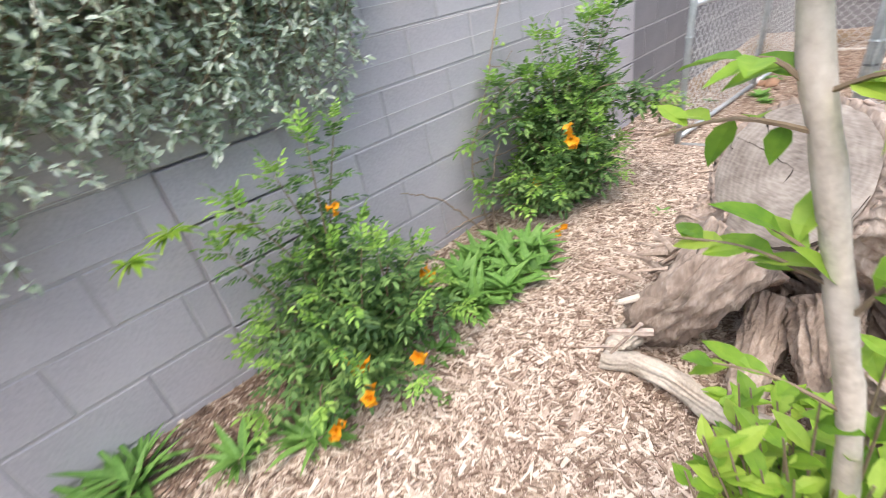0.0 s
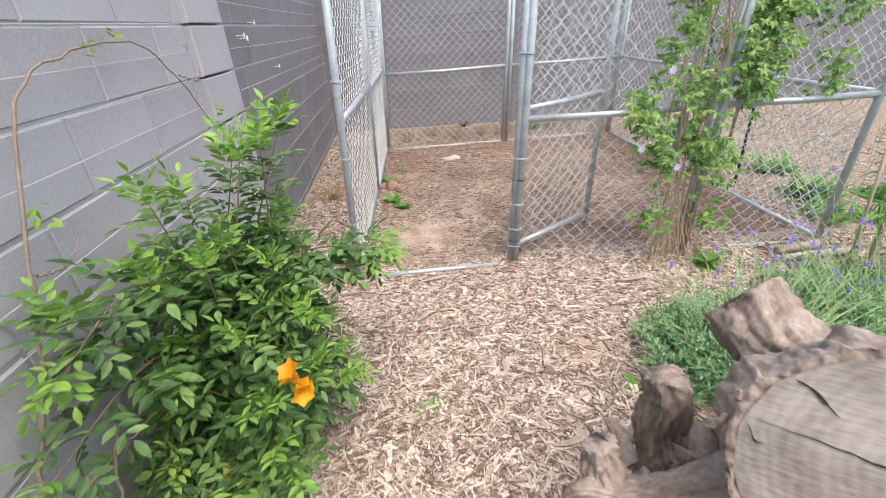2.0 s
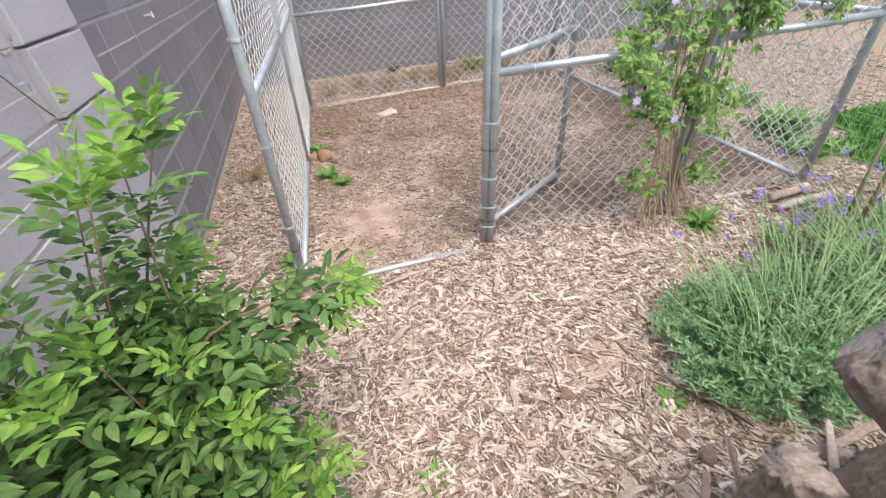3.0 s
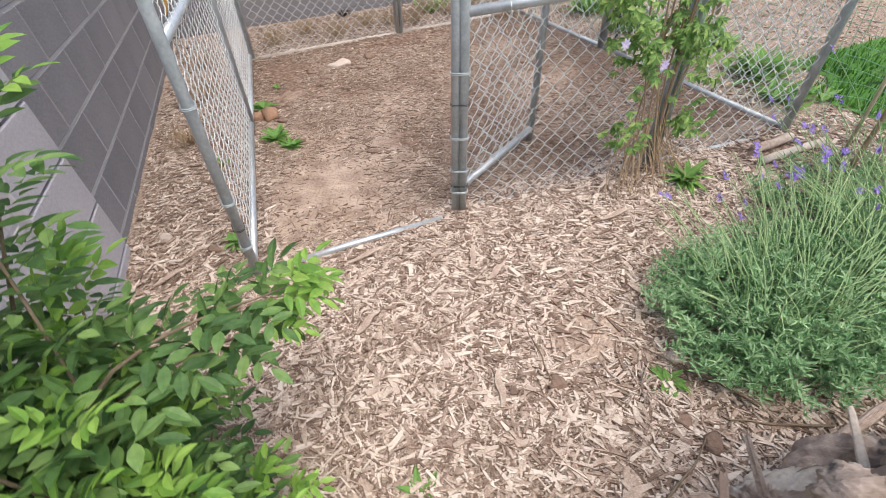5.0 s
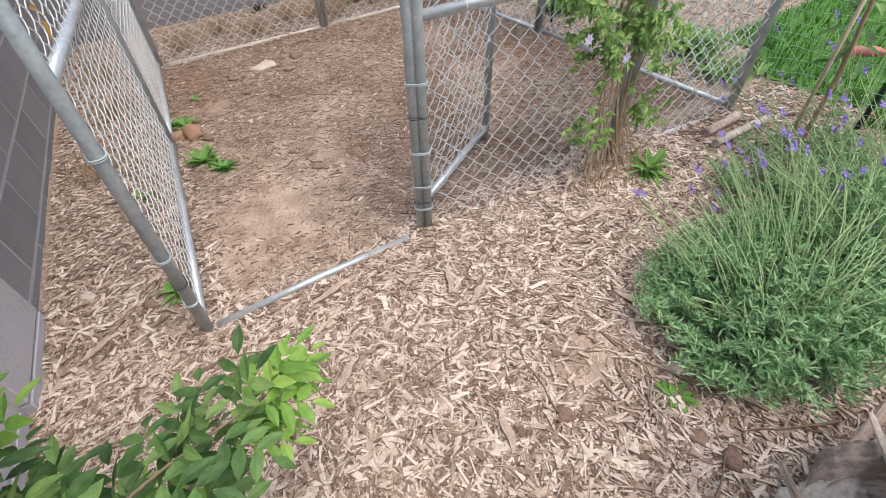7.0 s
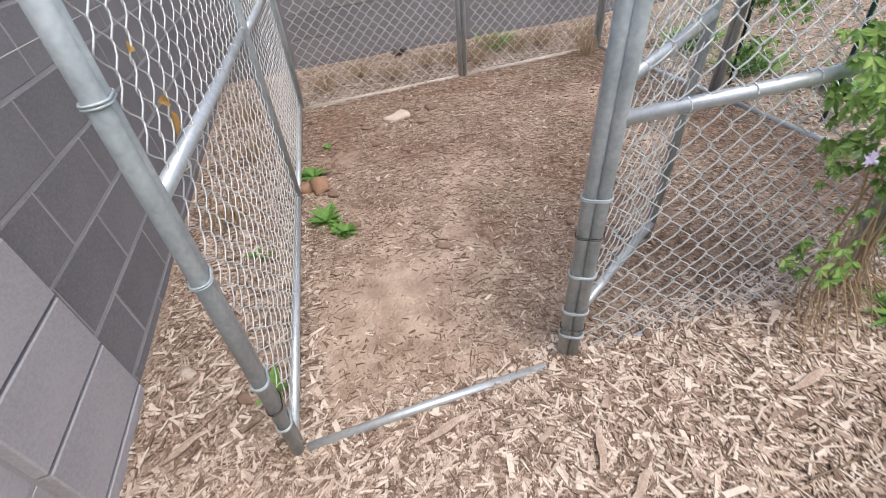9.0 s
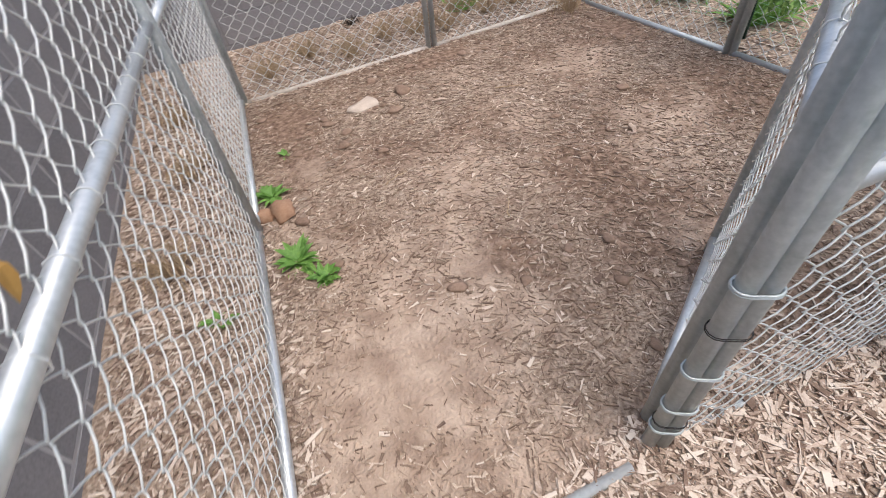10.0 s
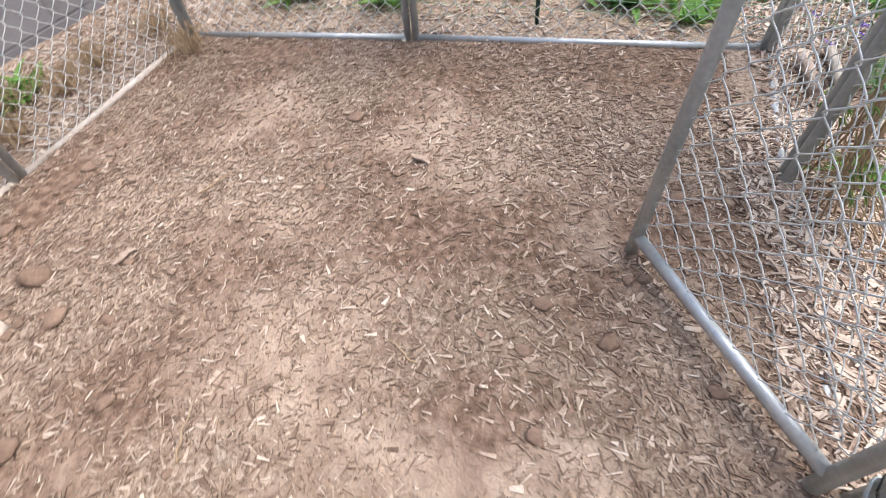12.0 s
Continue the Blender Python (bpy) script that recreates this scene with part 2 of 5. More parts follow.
class Soup:
    """Vertices and faces of many small pieces that become one mesh."""

    def __init__(self):
        self.v, self.f, self.n = [], [], 0

    def add(self, verts, faces):
        self.v.extend(verts)
        self.f.extend([[i + self.n for i in f] for f in faces])
        self.n += len(verts)

    def tube(self, pts, radii, sides=6, cap=True):
        pts = [Vector(p) for p in pts]
        if not isinstance(radii, (list, tuple)):
            radii = [radii] * len(pts)
        verts, faces = [], []
        side = None
        for i, p in enumerate(pts):
            d = (pts[min(i + 1, len(pts) - 1)] - pts[max(i - 1, 0)]).normalized()
            if side is None:
                side = d.orthogonal().normalized()
            side = (side - d * side.dot(d))
            side = side.normalized() if side.length > 1e-6 else d.orthogonal().normalized()
            up = d.cross(side)
            for k in range(sides):
                a = 2 * math.pi * k / sides
                verts.append(p + (side * math.cos(a) + up * math.sin(a)) * radii[i])
        for i in range(len(pts) - 1):
            for k in range(sides):
                k2 = (k + 1) % sides
                faces.append((i * sides + k, i * sides + k2, (i + 1) * sides + k2, (i + 1) * sides + k))
        if cap:
            faces.append(tuple(range(sides))[::-1])
            faces.append(tuple(range((len(pts) - 1) * sides, len(pts) * sides)))
        self.add(verts, faces)

    def leaf(self, base, along, up, length, width, fold=0.25, droop=0.15, teeth=False):
        along = Vector(along).normalized()
        across = along.cross(Vector(up))
        across = across.normalized() if across.length > 1e-4 else along.orthogonal().normalized()
        nrm = across.cross(along)
        base = Vector(base)

        def at(x, y, z):
            return base + across * (x * width) + along * (y * length) + nrm * (z * length)
        e = fold * 0.5 * width / length
        verts = [at(0, 0, 0), at(-0.38, 0.25, e * .8), at(0, 0.25, 0), at(0.38, 0.25, e * .8), at(-0.5, 0.5, e - droop * .25), at(0, 0.5, -droop * .25), at(0.5, 0.5, e - droop * .25),
                 at(-0.3, 0.78, e * .7 - droop * .6), at(0, 0.78, -droop * .6), at(0.3, 0.78, e * .7 - droop * .6), at(0, 1, -droop)]
        faces = [(0, 2, 1), (0, 3, 2), (1, 2, 5, 4), (2, 3, 6, 5), (4, 5, 8, 7), (5, 6, 9, 8), (7, 8, 10), (8, 9, 10)]
        self.add(verts, faces)

    def box(self, m, size):
        x, y, z = size[0] / 2, size[1] / 2, size[2] / 2
        v = [m @ Vector((a * x, b * y, c * z)) for c in (-1, 1) for b in (-1, 1) for a in (-1, 1)]
        self.add(v, [(0, 2, 3, 1), (4, 5, 7, 6), (0, 1, 5, 4), (2, 6, 7, 3), (0, 4, 6, 2), (1, 3, 7, 5)])

    def object(self, name, mat, parent=None, label="", smooth=False):
        return mesh_object(name, self.v, self.f, mat, parent, label, smooth)


rng = random.Random(7)


def rand(a, b):
    return rng.uniform(a, b)


def curve(pts, n):
    """A smooth line through the points, in n steps."""
    pts = [Vector(p) for p in pts]
    out = []
    for i in range(n + 1):
        u = i / n * (len(pts) - 1)
        k = min(int(u), len(pts) - 2)
        t = u - k
        p0, p1, p2, p3 = pts[max(k - 1, 0)], pts[k], pts[k + 1], pts[min(k + 2, len(pts) - 1)]
        out.append(0.5 * ((2 * p1) + (p2 - p0) * t + (2 * p0 - 5 * p1 + 4 * p2 - p3) * t * t + (3 * p1 - p0 - 3 * p2 + p3) * t ** 3))
    return out

# ---- ground: one sheet to the horizon, fine under the walk ----
COURSE, BLOCK_L, Z0 = 0.203, 0.406, 0.04


def ground_height(x, y):
    h = 0.012 * noise.noise((x * 1.7, y * 1.7, 0.3)) + 0.006 * noise.noise((x * 6, y * 6, 1.3))
    if 0.7 < x < 2.95 and 0.35 < y < 2.1:
        h += 0.009 * noise.noise((x * 8, y * 8, 3.3)) + 0.006 * noise.noise((x * 17, y * 17, 6.1))
    return h if -0.2 < x < 3.4 and -4.5 < y < 3.6 else h * 0.6


BARE_SPOTS = [(0.90, 0.06, 0.36, 0.46), (1.43, -1.2, 0.17, 0.12), (1.30, 0.30, 0.22, 0.2), (0.88, 1.82, 0.30, 0.38), (0.85, 1.35, 0.2, 0.3), (2.9, 1.6, 0.2, 0.4), (1.9, 2.0, 0.5, 0.15)]


def bareness(x, y):
    b = 0.0
    for cx, cy, rx, ry in BARE_SPOTS:
        b = max(b, 1.15 - math.hypot((x - cx) / rx, (y - cy) / ry) * 0.75)
    if 0.6 < x < 3.05 and -0.4 < y < 2.25:
        b = max(b, 0.56 + 0.42 * noise.noise((x * 2.3, y * 2.3, 4.0)))
    return max(0.0, min(1.0, b))


def dampness(x, y):
    """Loose dark soil: the dug-over back of the pen and a strip along its edges."""
    if not (0.55 < x < 3.08 and -0.42 < y < 2.28):
        return 0.0
    back = max(0.0, 1 - math.hypot((x - 1.05) / 0.75, (y - 1.75) / 0.75)) * 1.1
    rim = max(0.0, 1 - (3.05 - x) / 0.5) * 0.5 + max(0.0, 1 - (2.22 - y) / 0.35) * 0.6
    hole = max(0.0, 1 - math.hypot((x - 1.45) / 0.32, (y - 0.12) / 0.45)) + max(0.0, 1 - math.hypot((x - 2.0) / 0.4, (y + 0.25) / 0.25))
    patch = 0.9 * noise.noise((x * 1.9, y * 1.9, 9.0)) + 0.5 * noise.noise((x * 5, y * 5, 2.0))
    trodden = max(0.0, 1.3 - math.hypot((x - 0.90) / 0.42, (y - 0.06) / 0.52))
    return max(0.0, min(1.0, back + rim + hole * 0.7 + patch * 0.8 + 0.40 - trodden * 1.5))


def axis_steps(lo, hi, step, far):
    a = [lo + i * step for i in range(int((hi - lo) / step) + 1)]
    d = step
    left, right = [], []
    while d < far:
        d *= 1.8
        left.append(lo - d)
        right.append(a[-1] + d)
    return left[::-1] + a + right


def make_ground():
    xs, ys = axis_steps(-0.6, 4.0, 0.035, 900), axis_steps(-4.6, 4.0, 0.035, 900)
    verts = [(x, y, ground_height(x, y)) for y in ys for x in xs]
    nx = len(xs)
    faces = [(j * nx + i, j * nx + i + 1, (j + 1) * nx + i + 1, (j + 1) * nx + i) for j in range(len(ys) - 1) for i in range(nx - 1)]
    g = mesh_object("ground", verts, faces, SOIL, None, smooth=True)
    a = g.data.attributes.new("bare", "FLOAT", "POINT")
    a.data.foreach_set("value", [bareness(v[0], v[1]) for v in verts])
    a = g.data.attributes.new("damp", "FLOAT", "POINT")
    a.data.foreach_set("value", [dampness(v[0], v[1]) for v in verts])
    return tagged(g, "garden ground of bark mulch and bare reddish soil", "ground", kind="structure")


make_ground()


# ---- block walls ----
def block_mesh(name, length, height, depth, bevel=0.004, mat=None):
    """A concrete block: length along x, front face towards -y, slightly rounded edges."""
    bm = bmesh.new()
    bmesh.ops.create_cube(bm, size=1.0)
    for v in bm.verts:
        v.co = Vector((v.co.x * length, v.co.y * depth, v.co.z * height))
    front = [e for e in bm.edges if all(v.co.y < 0 for v in e.verts)]
    bmesh.ops.bevel(bm, geom=front, offset=bevel, segments=1, affect="EDGES")
    me = bpy.data.meshes.new(name)
    bm.to_mesh(me)
    bm.free()
    me.materials.append(mat or BLOCK)
    return me


JOINT = 0.0095
FULL_BLOCK = block_mesh("block", BLOCK_L - JOINT, COURSE - JOINT, 0.05)
HALF_BLOCK = block_mesh("half_block", BLOCK_L / 2 - JOINT, COURSE - JOINT, 0.05)
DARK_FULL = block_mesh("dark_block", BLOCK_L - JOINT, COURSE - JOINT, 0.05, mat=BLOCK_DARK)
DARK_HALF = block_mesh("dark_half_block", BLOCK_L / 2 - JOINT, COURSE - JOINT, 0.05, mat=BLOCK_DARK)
PILLAR_BLOCK = block_mesh("pilaster_block", 0.415 - 0.004, COURSE - JOINT, 0.06)


def wall_core(name, a, b, thick, height, label, mat=None):
    """The mortar body of a wall from a to b, whose face lies on the line and whose body lies to the left of it."""
    a, b = Vector((*a, 0)), Vector((*b, 0))
    d = (b - a).normalized()
    left = Vector((-d.y, d.x, 0))
    s = Soup()
    v = []
    for z in (-0.3, height):
        for p in (a + left * 0.003, b + left * 0.003, b + left * thick, a + left * thick):
            v.append((p.x, p.y, z))
    s.add(v, [(3, 2, 1, 0), (4, 5, 6, 7), (0, 1, 5, 4), (1, 2, 6, 5), (2, 3, 7, 6), (3, 0, 4, 7)])
    return tagged(s.object(name, mat or MORTAR), label, "wall", kind="structure"), d, left


def lay_blocks(wall, d, left, start, s0, s1, phase, courses, first=-1, dark=False):
    """Blocks in running bond on the face of a wall, between s0 and s1 along it."""
    turn = Matrix(((d.x, left.x, 0), (d.y, left.y, 0), (0, 0, 1)))
    for c in range(first, courses):
        z = Z0 + (c + 0.5) * COURSE
        s = s0 - ((phase + (c % 2) * 0.5) % 1.0) * BLOCK_L
        while s < s1 - 0.02:
            lo, hi = max(s, s0), min(s + BLOCK_L, s1)
            s += BLOCK_L
            w = hi - lo
            if w < 0.04:
                continue
            ob = new("block", (DARK_FULL if dark else FULL_BLOCK) if w > 0.3 else (DARK_HALF if dark else HALF_BLOCK))
            p = Vector(start) + d * ((lo + hi) / 2) + left * (0.025 + rand(-0.0012, 0.0012))
            m = turn.to_4x4()
            m.translation = (p.x, p.y, z)
            sc = (w - JOINT) / ((BLOCK_L - JOINT) if w > 0.3 else (BLOCK_L / 2 - JOINT))
            ob.parent = wall
            ob.matrix_basis = m @ pose(0, 0, 0, rand(-0.25, 0.25), 0, rand(-0.2, 0.2)) @ Matrix.Diagonal((sc, 1, 1, 1))


PIL = [(-3.24, -2.83), (-0.44, -0.02)]
wall_w, d_w, l_w = wall_core("wall_west", (0, -7.0), (0, 4.0), 0.2, 1.88, "grey-mauve painted concrete block garden wall with pilasters")
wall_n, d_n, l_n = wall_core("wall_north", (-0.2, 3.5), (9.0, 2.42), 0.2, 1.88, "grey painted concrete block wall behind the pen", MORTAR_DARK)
wall_s, d_s, l_s = wall_core("wall_south", (9.0, -6.6), (-0.2, -6.6), 0.2, 1.88, "grey block wall closing the garden")
wall_e, d_e, l_e = wall_core("wall_east", (9.0, 2.6), (9.0, -6.8), 0.2, 1.88, "grey block wall closing the garden beyond the lawn")


def pilaster(y0, y1):
    for c in range(-1, 9):
        ob = new("pilaster_block", PILLAR_BLOCK)
        ob.parent = wall_w
        m = Matrix(((0, -1, 0), (1, 0, 0), (0, 0, 1))).to_4x4()
        m.translation = (0.028 - 0.03, (y0 + y1) / 2, Z0 + (c + 0.5) * COURSE)
        ob.matrix_basis = m


# ---- the chain-link pen ----
LEAN = Vector((0.052, -0.042, 0))
PIPE, PEN_TOP, MID = 0.0168, 1.83, 0.765


def up_at(p, z):
    return Vector((p[0], p[1], 0)) + LEAN * z + Vector((0, 0, z))


def chain_link(a, b, z0, z1, parent, pitch=0.076, r=0.00175, sag=0.0, seed=1):
    """Flattened wire spirals, each hooked into its neighbour, that hang from z1 to z0 between two uprights."""
    rr = random.Random(seed)
    s = Soup()
    a, b = Vector((*a, 0)), Vector((*b, 0))
    run = b - a
    length = run.length
    d = run.normalized()
    nrm = Vector((-d.y, d.x, 0))
    count = int(length / (pitch / 2)) - 1
    steps = int((z1 - z0) / (pitch / 2))
    sub = ((0.0, 1.0), (0.14, 0.84), (0.5, 0.0), (0.86, -0.84))
    for k in range(0, count):
        pts = []
        lean = rr.uniform(-0.002, 0.002)
        for i in range(steps):
            side = 1 if (i + k) % 2 else -1
            for f, amp in sub:
                wob = 0.004 * noise.noise((k * 0.7, i * 0.5 + f * 0.5, seed * 3.1))
                u = (k + 1 + side * amp * 0.57) * (pitch / 2) + (length - count * pitch / 2) / 2 + wob + lean
                z = z0 + (z1 - z0) * (i + f) / steps + 0.003 * noise.noise((k * 0.3, i * 0.4, seed * 1.7))
                depth = 0.0042 * side * math.sin(math.pi * f)
                bulge = (0.010 * noise.noise((u * 2.2, z * 2.2, seed)) + sag) * math.sin(math.pi * min(1, max(0, u / length)))
                pts.append(up_at(a + d * u + nrm * (depth + bulge), z))
        s.tube(pts, r, 4, cap=False)
    return s.object("chain_link", WIRE, parent, "woven galvanised wire mesh", smooth=True)


def clamp(p, q, z, parent, mat=None, name="pipe_clamp", r=0.003):
    """A strap round a pair of uprights at p and q."""
    s = Soup()
    a, b = up_at(p, z), up_at(q, z)
    d = (b - a).normalized()
    side = Vector((-d.y, d.x, 0))
    ring = []
    for c, k0 in ((b, -90), (a, 90)):
        for k in range(7):
            g = radians(k0 + 30 * k)
            ring.append(c + (d * math.cos(g) + side * math.sin(g)) * (PIPE + 0.003))
    ring.append(ring[0])
    for o in (-1, 1):
        s.tube([v + Vector((0, 0, 0.0025 * o)) for v in ring], r * 0.8, 5, cap=False)
    return s.object(name, mat or STEEL, parent, smooth=True)


def panel(a, b, label, name="chain_link_fence", bottom=0.02, top=PEN_TOP, inset=0.02, sag=0.0, seed=1, mid=MID, low=None):
    pa, pb = Vector((*a, 0)), Vector((*b, 0))
    d = (pb - pa).normalized()
    pa2, pb2 = pa + d * inset, pb - d * inset
    t = thing(name, label, "fence", "fence panels of the pen")
    for p in (pa2, pb2):
        s = Soup()
        s.tube([up_at(p, bottom - 0.05), up_at(p, top)], PIPE, 12)
        s.object("upright", STEEL, t, smooth=True)
    for z, nm in ((bottom + 0.012, "bottom_rail"), (mid, "middle_rail"), (top, "top_rail")):
        s = Soup()
        s.tube([up_at(pa2, z), up_at((pa2 + pb2) / 2, z - (0.006 if nm == "middle_rail" else 0)), up_at(pb2, z)], PIPE * 0.95, 12)
        s.object(nm, STEEL if nm == "top_rail" else low if low and nm == "bottom_rail" else RAIL, t, smooth=True)
    chain_link(tuple(pa2.xy), tuple(pb2.xy), bottom + 0.02, top - 0.01, t, sag=sag, seed=seed)
    n = int((pb2 - pa2).length / 0.145)
    for k in range(1, n):
        p = pa2 + (pb2 - pa2) * (k / n)
        c = up_at(p, mid - 0.004)
        up = Vector((0, 0, 1))
        ring = [c + (d.cross(up) * math.cos(q) + up * math.sin(q)) * (PIPE + 0.0015) for q in [i * math.pi / 4 for i in range(9)]]
        tie = Soup()
        tie.tube(ring, 0.0016, 4, cap=False)
        tie.object("wire_tie", WIRE, t)
    return t


A0, A1, A2 = (0.511, -0.415), (0.587, 0.945), (0.662, 2.30)
B1, B2 = (1.927, 2.22), (3.06, 2.17)
C1, C0 = (3.06, 0.92), (3.02, -0.575)
F0, F1 = (1.345, -0.425), (2.27, -0.49)
panel(A0, A1, "galvanised chain-link pen panel along the block wall", seed=1, mid=0.825)
panel(A1, A2, "galvanised chain-link pen panel along the block wall", seed=2, mid=0.81)
panel(A2, B1, "galvanised chain-link pen panel before the back wall", seed=3, bottom=-0.012, low=DUSTY)
panel(B1, B2, "galvanised chain-link pen panel before the back wall", seed=4, bottom=-0.012, low=DUSTY)
panel(B2, C1, "galvanised chain-link pen panel towards the lawn", seed=5, bottom=-0.006)
panel(C1, C0, "galvanised chain-link pen panel towards the lawn", seed=6, bottom=-0.006)
panel(F0, F1, "galvanised chain-link front panel overgrown by a vine", seed=7, bottom=-0.022)
panel(F1, C0, "galvanised chain-link front panel beside the lavender", seed=9, bottom=-0.022)
GATE = panel((1.362, -0.375), (1.925, -0.035), "galvanised chain-link gate swung open into the pen", name="pen_gate", bottom=0.06, seed=8, mid=0.80)
tagged(GATE, category="gate", group="gates")


def gate_post(p, q, label, zs, zip_zs):
    """The post at p, strapped to the fence upright at q."""
    t = thing("gate_post", label, "post", "posts of the gateway")
    s = Soup()
    s.tube([up_at(p, -0.06), up_at(p, PEN_TOP)], PIPE, 12)
    s.object("tube", STEEL, t, smooth=True)
    for z in zs:
        clamp(p, q, z, t)
    for z in zip_zs:
        clamp(p, q, z, t, BLACK, "cable_tie", 0.0012)
    return t


gate_post((0.517, -0.430), (0.512, -0.395), "galvanised steel gate post leaning beside the opening", (0.14, 0.33, 0.66, 1.0), (0.22,))
gate_post((1.341, -0.411), (1.366, -0.427), "galvanised steel gate post with clamps and black cable ties", (0.10, 0.20, 0.34, 0.58, 1.05, 1.45), (0.13, 0.47))


def threshold():
    s = Soup()
    s.tube([(0.545, -0.43, -0.003), (0.88, -0.433, 0.005), (1.27, -0.437, -0.004)], 0.014, 10)
    return tagged(s.object("threshold_bar", RAIL, smooth=True), "half-buried galvanised pipe across the gate opening", "pipe")


threshold()

# ---- plants ----
def spread_dir(rx=1.0):
    return Vector((rand(-1, 1), rand(-1, 1), rand(-1, 1)))


def compound_leaf(fol, base, along, size, pairs=3):
    """A feather leaf: pairs of toothed leaflets along a stalk, and one at its tip."""
    along = Vector(along).normalized()
    up = Vector((0, 0, 1))
    p = Vector(base)
    stalk = []
    for k in range(pairs + 1):
        stalk.append(p.copy())
        d = (along + Vector((0, 0, -0.09 * k))).normalized()
        across = d.cross(up)
        across = across.normalized() if across.length > 1e-3 else d.orthogonal()
        nrm = across.cross(d)
        s = size * (0.85 + 0.25 * math.sin(math.pi * (k + 0.5) / (pairs + 1))) * rand(0.85, 1.15)
        if k == pairs:
            fol.leaf(p, d, nrm, s * 1.15, s * 0.44, droop=rand(0.05, 0.3))
        elif k > 0 or pairs < 3:
            for sgn in (-1, 1):
                ld = d * rand(0.45, 0.8) + across * sgn + nrm * rand(-0.1, 0.25)
                fol.leaf(p, ld, nrm + across * rand(-0.3, 0.3), s, s * 0.43, droop=rand(0.05, 0.3))
        p = p + d * size * 0.55
    return stalk


def shrub(name, label, base, tips, leaf, leaf_size, step=0.045, pairs=3, bright_tips=True, stem_r=0.006, bare=0.15):
    t = thing(name, label, "shrub", at=base)
    base = Vector(base)
    fol, young, stems = Soup(), Soup(), Soup()
    for tip in tips:
        tip = Vector(tip) - base
        foot = Vector((rand(-0.04, 0.04), rand(-0.04, 0.04), -0.02))
        mid = foot.lerp(tip, 0.5) + Vector((rand(-0.05, 0.055), rand(-0.05, 0.055), rand(0.0, 0.07)))
        if math.hypot(tip.x, tip.y) > 0.40 and tip.z > 0.4:
            # a side branch that arches out of the crown and droops
            mid = Vector((tip.x * 0.35, tip.y * 0.35, tip.z * 1.02))
        line = curve([foot, mid, tip], 12)
        stems.tube(line, [stem_r * (1 - 0.75 * i / 12) for i in range(13)], 5)
        length = sum((line[i + 1] - line[i]).length for i in range(12))
        n = max(4, int(length / step))
        turn = rand(0, 3.1)
        for k in range(n + 1):
            u = k / n
            if u < bare:
                continue
            i = min(int(u * 12), 11)
            p = line[i].lerp(line[i + 1], u * 12 - i)
            d = (line[i + 1] - line[i]).normalized()
            turn += math.pi / 2 + rand(-0.4, 0.4)
            side = d.orthogonal().normalized()
            side.rotate(Matrix.Rotation(turn, 3, d))
            top = u > 0.93 and bright_tips
            for sgn in ((1, -1) if u < 0.97 else (1, -1, 0)):
                along = side * sgn + d * (0.45 + (0.8 if u > 0.9 else 0)) + Vector((0, 0, 0.15))
                compound_leaf(young if top else fol, p, along, leaf_size * (1.0 - 0.35 * u) * rand(0.8, 1.15), pairs)
    stems.object("stem", TWIG, t, smooth=True)
    fol.object("foliage", leaf, t)
    if young.v:
        young.object("young_foliage", YOUNG, t, "fresh yellow-green shoots")
    return t


def tips_in(cx, cy, rx, ry, h, n, low=0.25):
    out = []
    for k in range(n):
        a, r = 2.4 * k + rand(-0.3, 0.3), math.sqrt((k + 0.5) / n)
        z = h * (1.0 - (1 - low) * r ** 1.7) * rand(0.82, 1.06)
        out.append((cx + rx * r * math.cos(a), cy + ry * r * math.sin(a), z))
    return out


def bloom(p, size, label="orange trumpet flower cluster on the shrub", mat=None, name="flower"):
    """A cluster of trumpet flowers."""
    t = Soup()
    p = Vector(p)
    for k in range(3):
        d = Vector((rand(-0.6, 1), rand(-1, 0.3), rand(-0.3, 0.8))).normalized()
        q = p + spread_dir() * size * 0.25
        side = d.orthogonal().normalized()
        ring0, ring1, ring2 = [], [], []
        for i in range(10):
            a = 2 * math.pi * i / 10
            o = side * math.cos(a) + d.cross(side) * math.sin(a)
            ring0.append(q + o * size * 0.07)
            ring1.append(q + d * size * 0.55 + o * size * 0.2)
            ring2.append(q + d * size * rand(0.62, 0.75) + o * size * (0.48 if i % 2 else 0.34))
        n0 = ring0 + ring1 + ring2
        f = []
        for r in (0, 10):
            for i in range(10):
                j = (i + 1) % 10
                f.append((r + i, r + j, r + 10 + j, r + 10 + i))
        t.add(n0, f)
    return tagged(t.object(name, mat or ORANGE, smooth=True), label, "flower", "orange flowers")


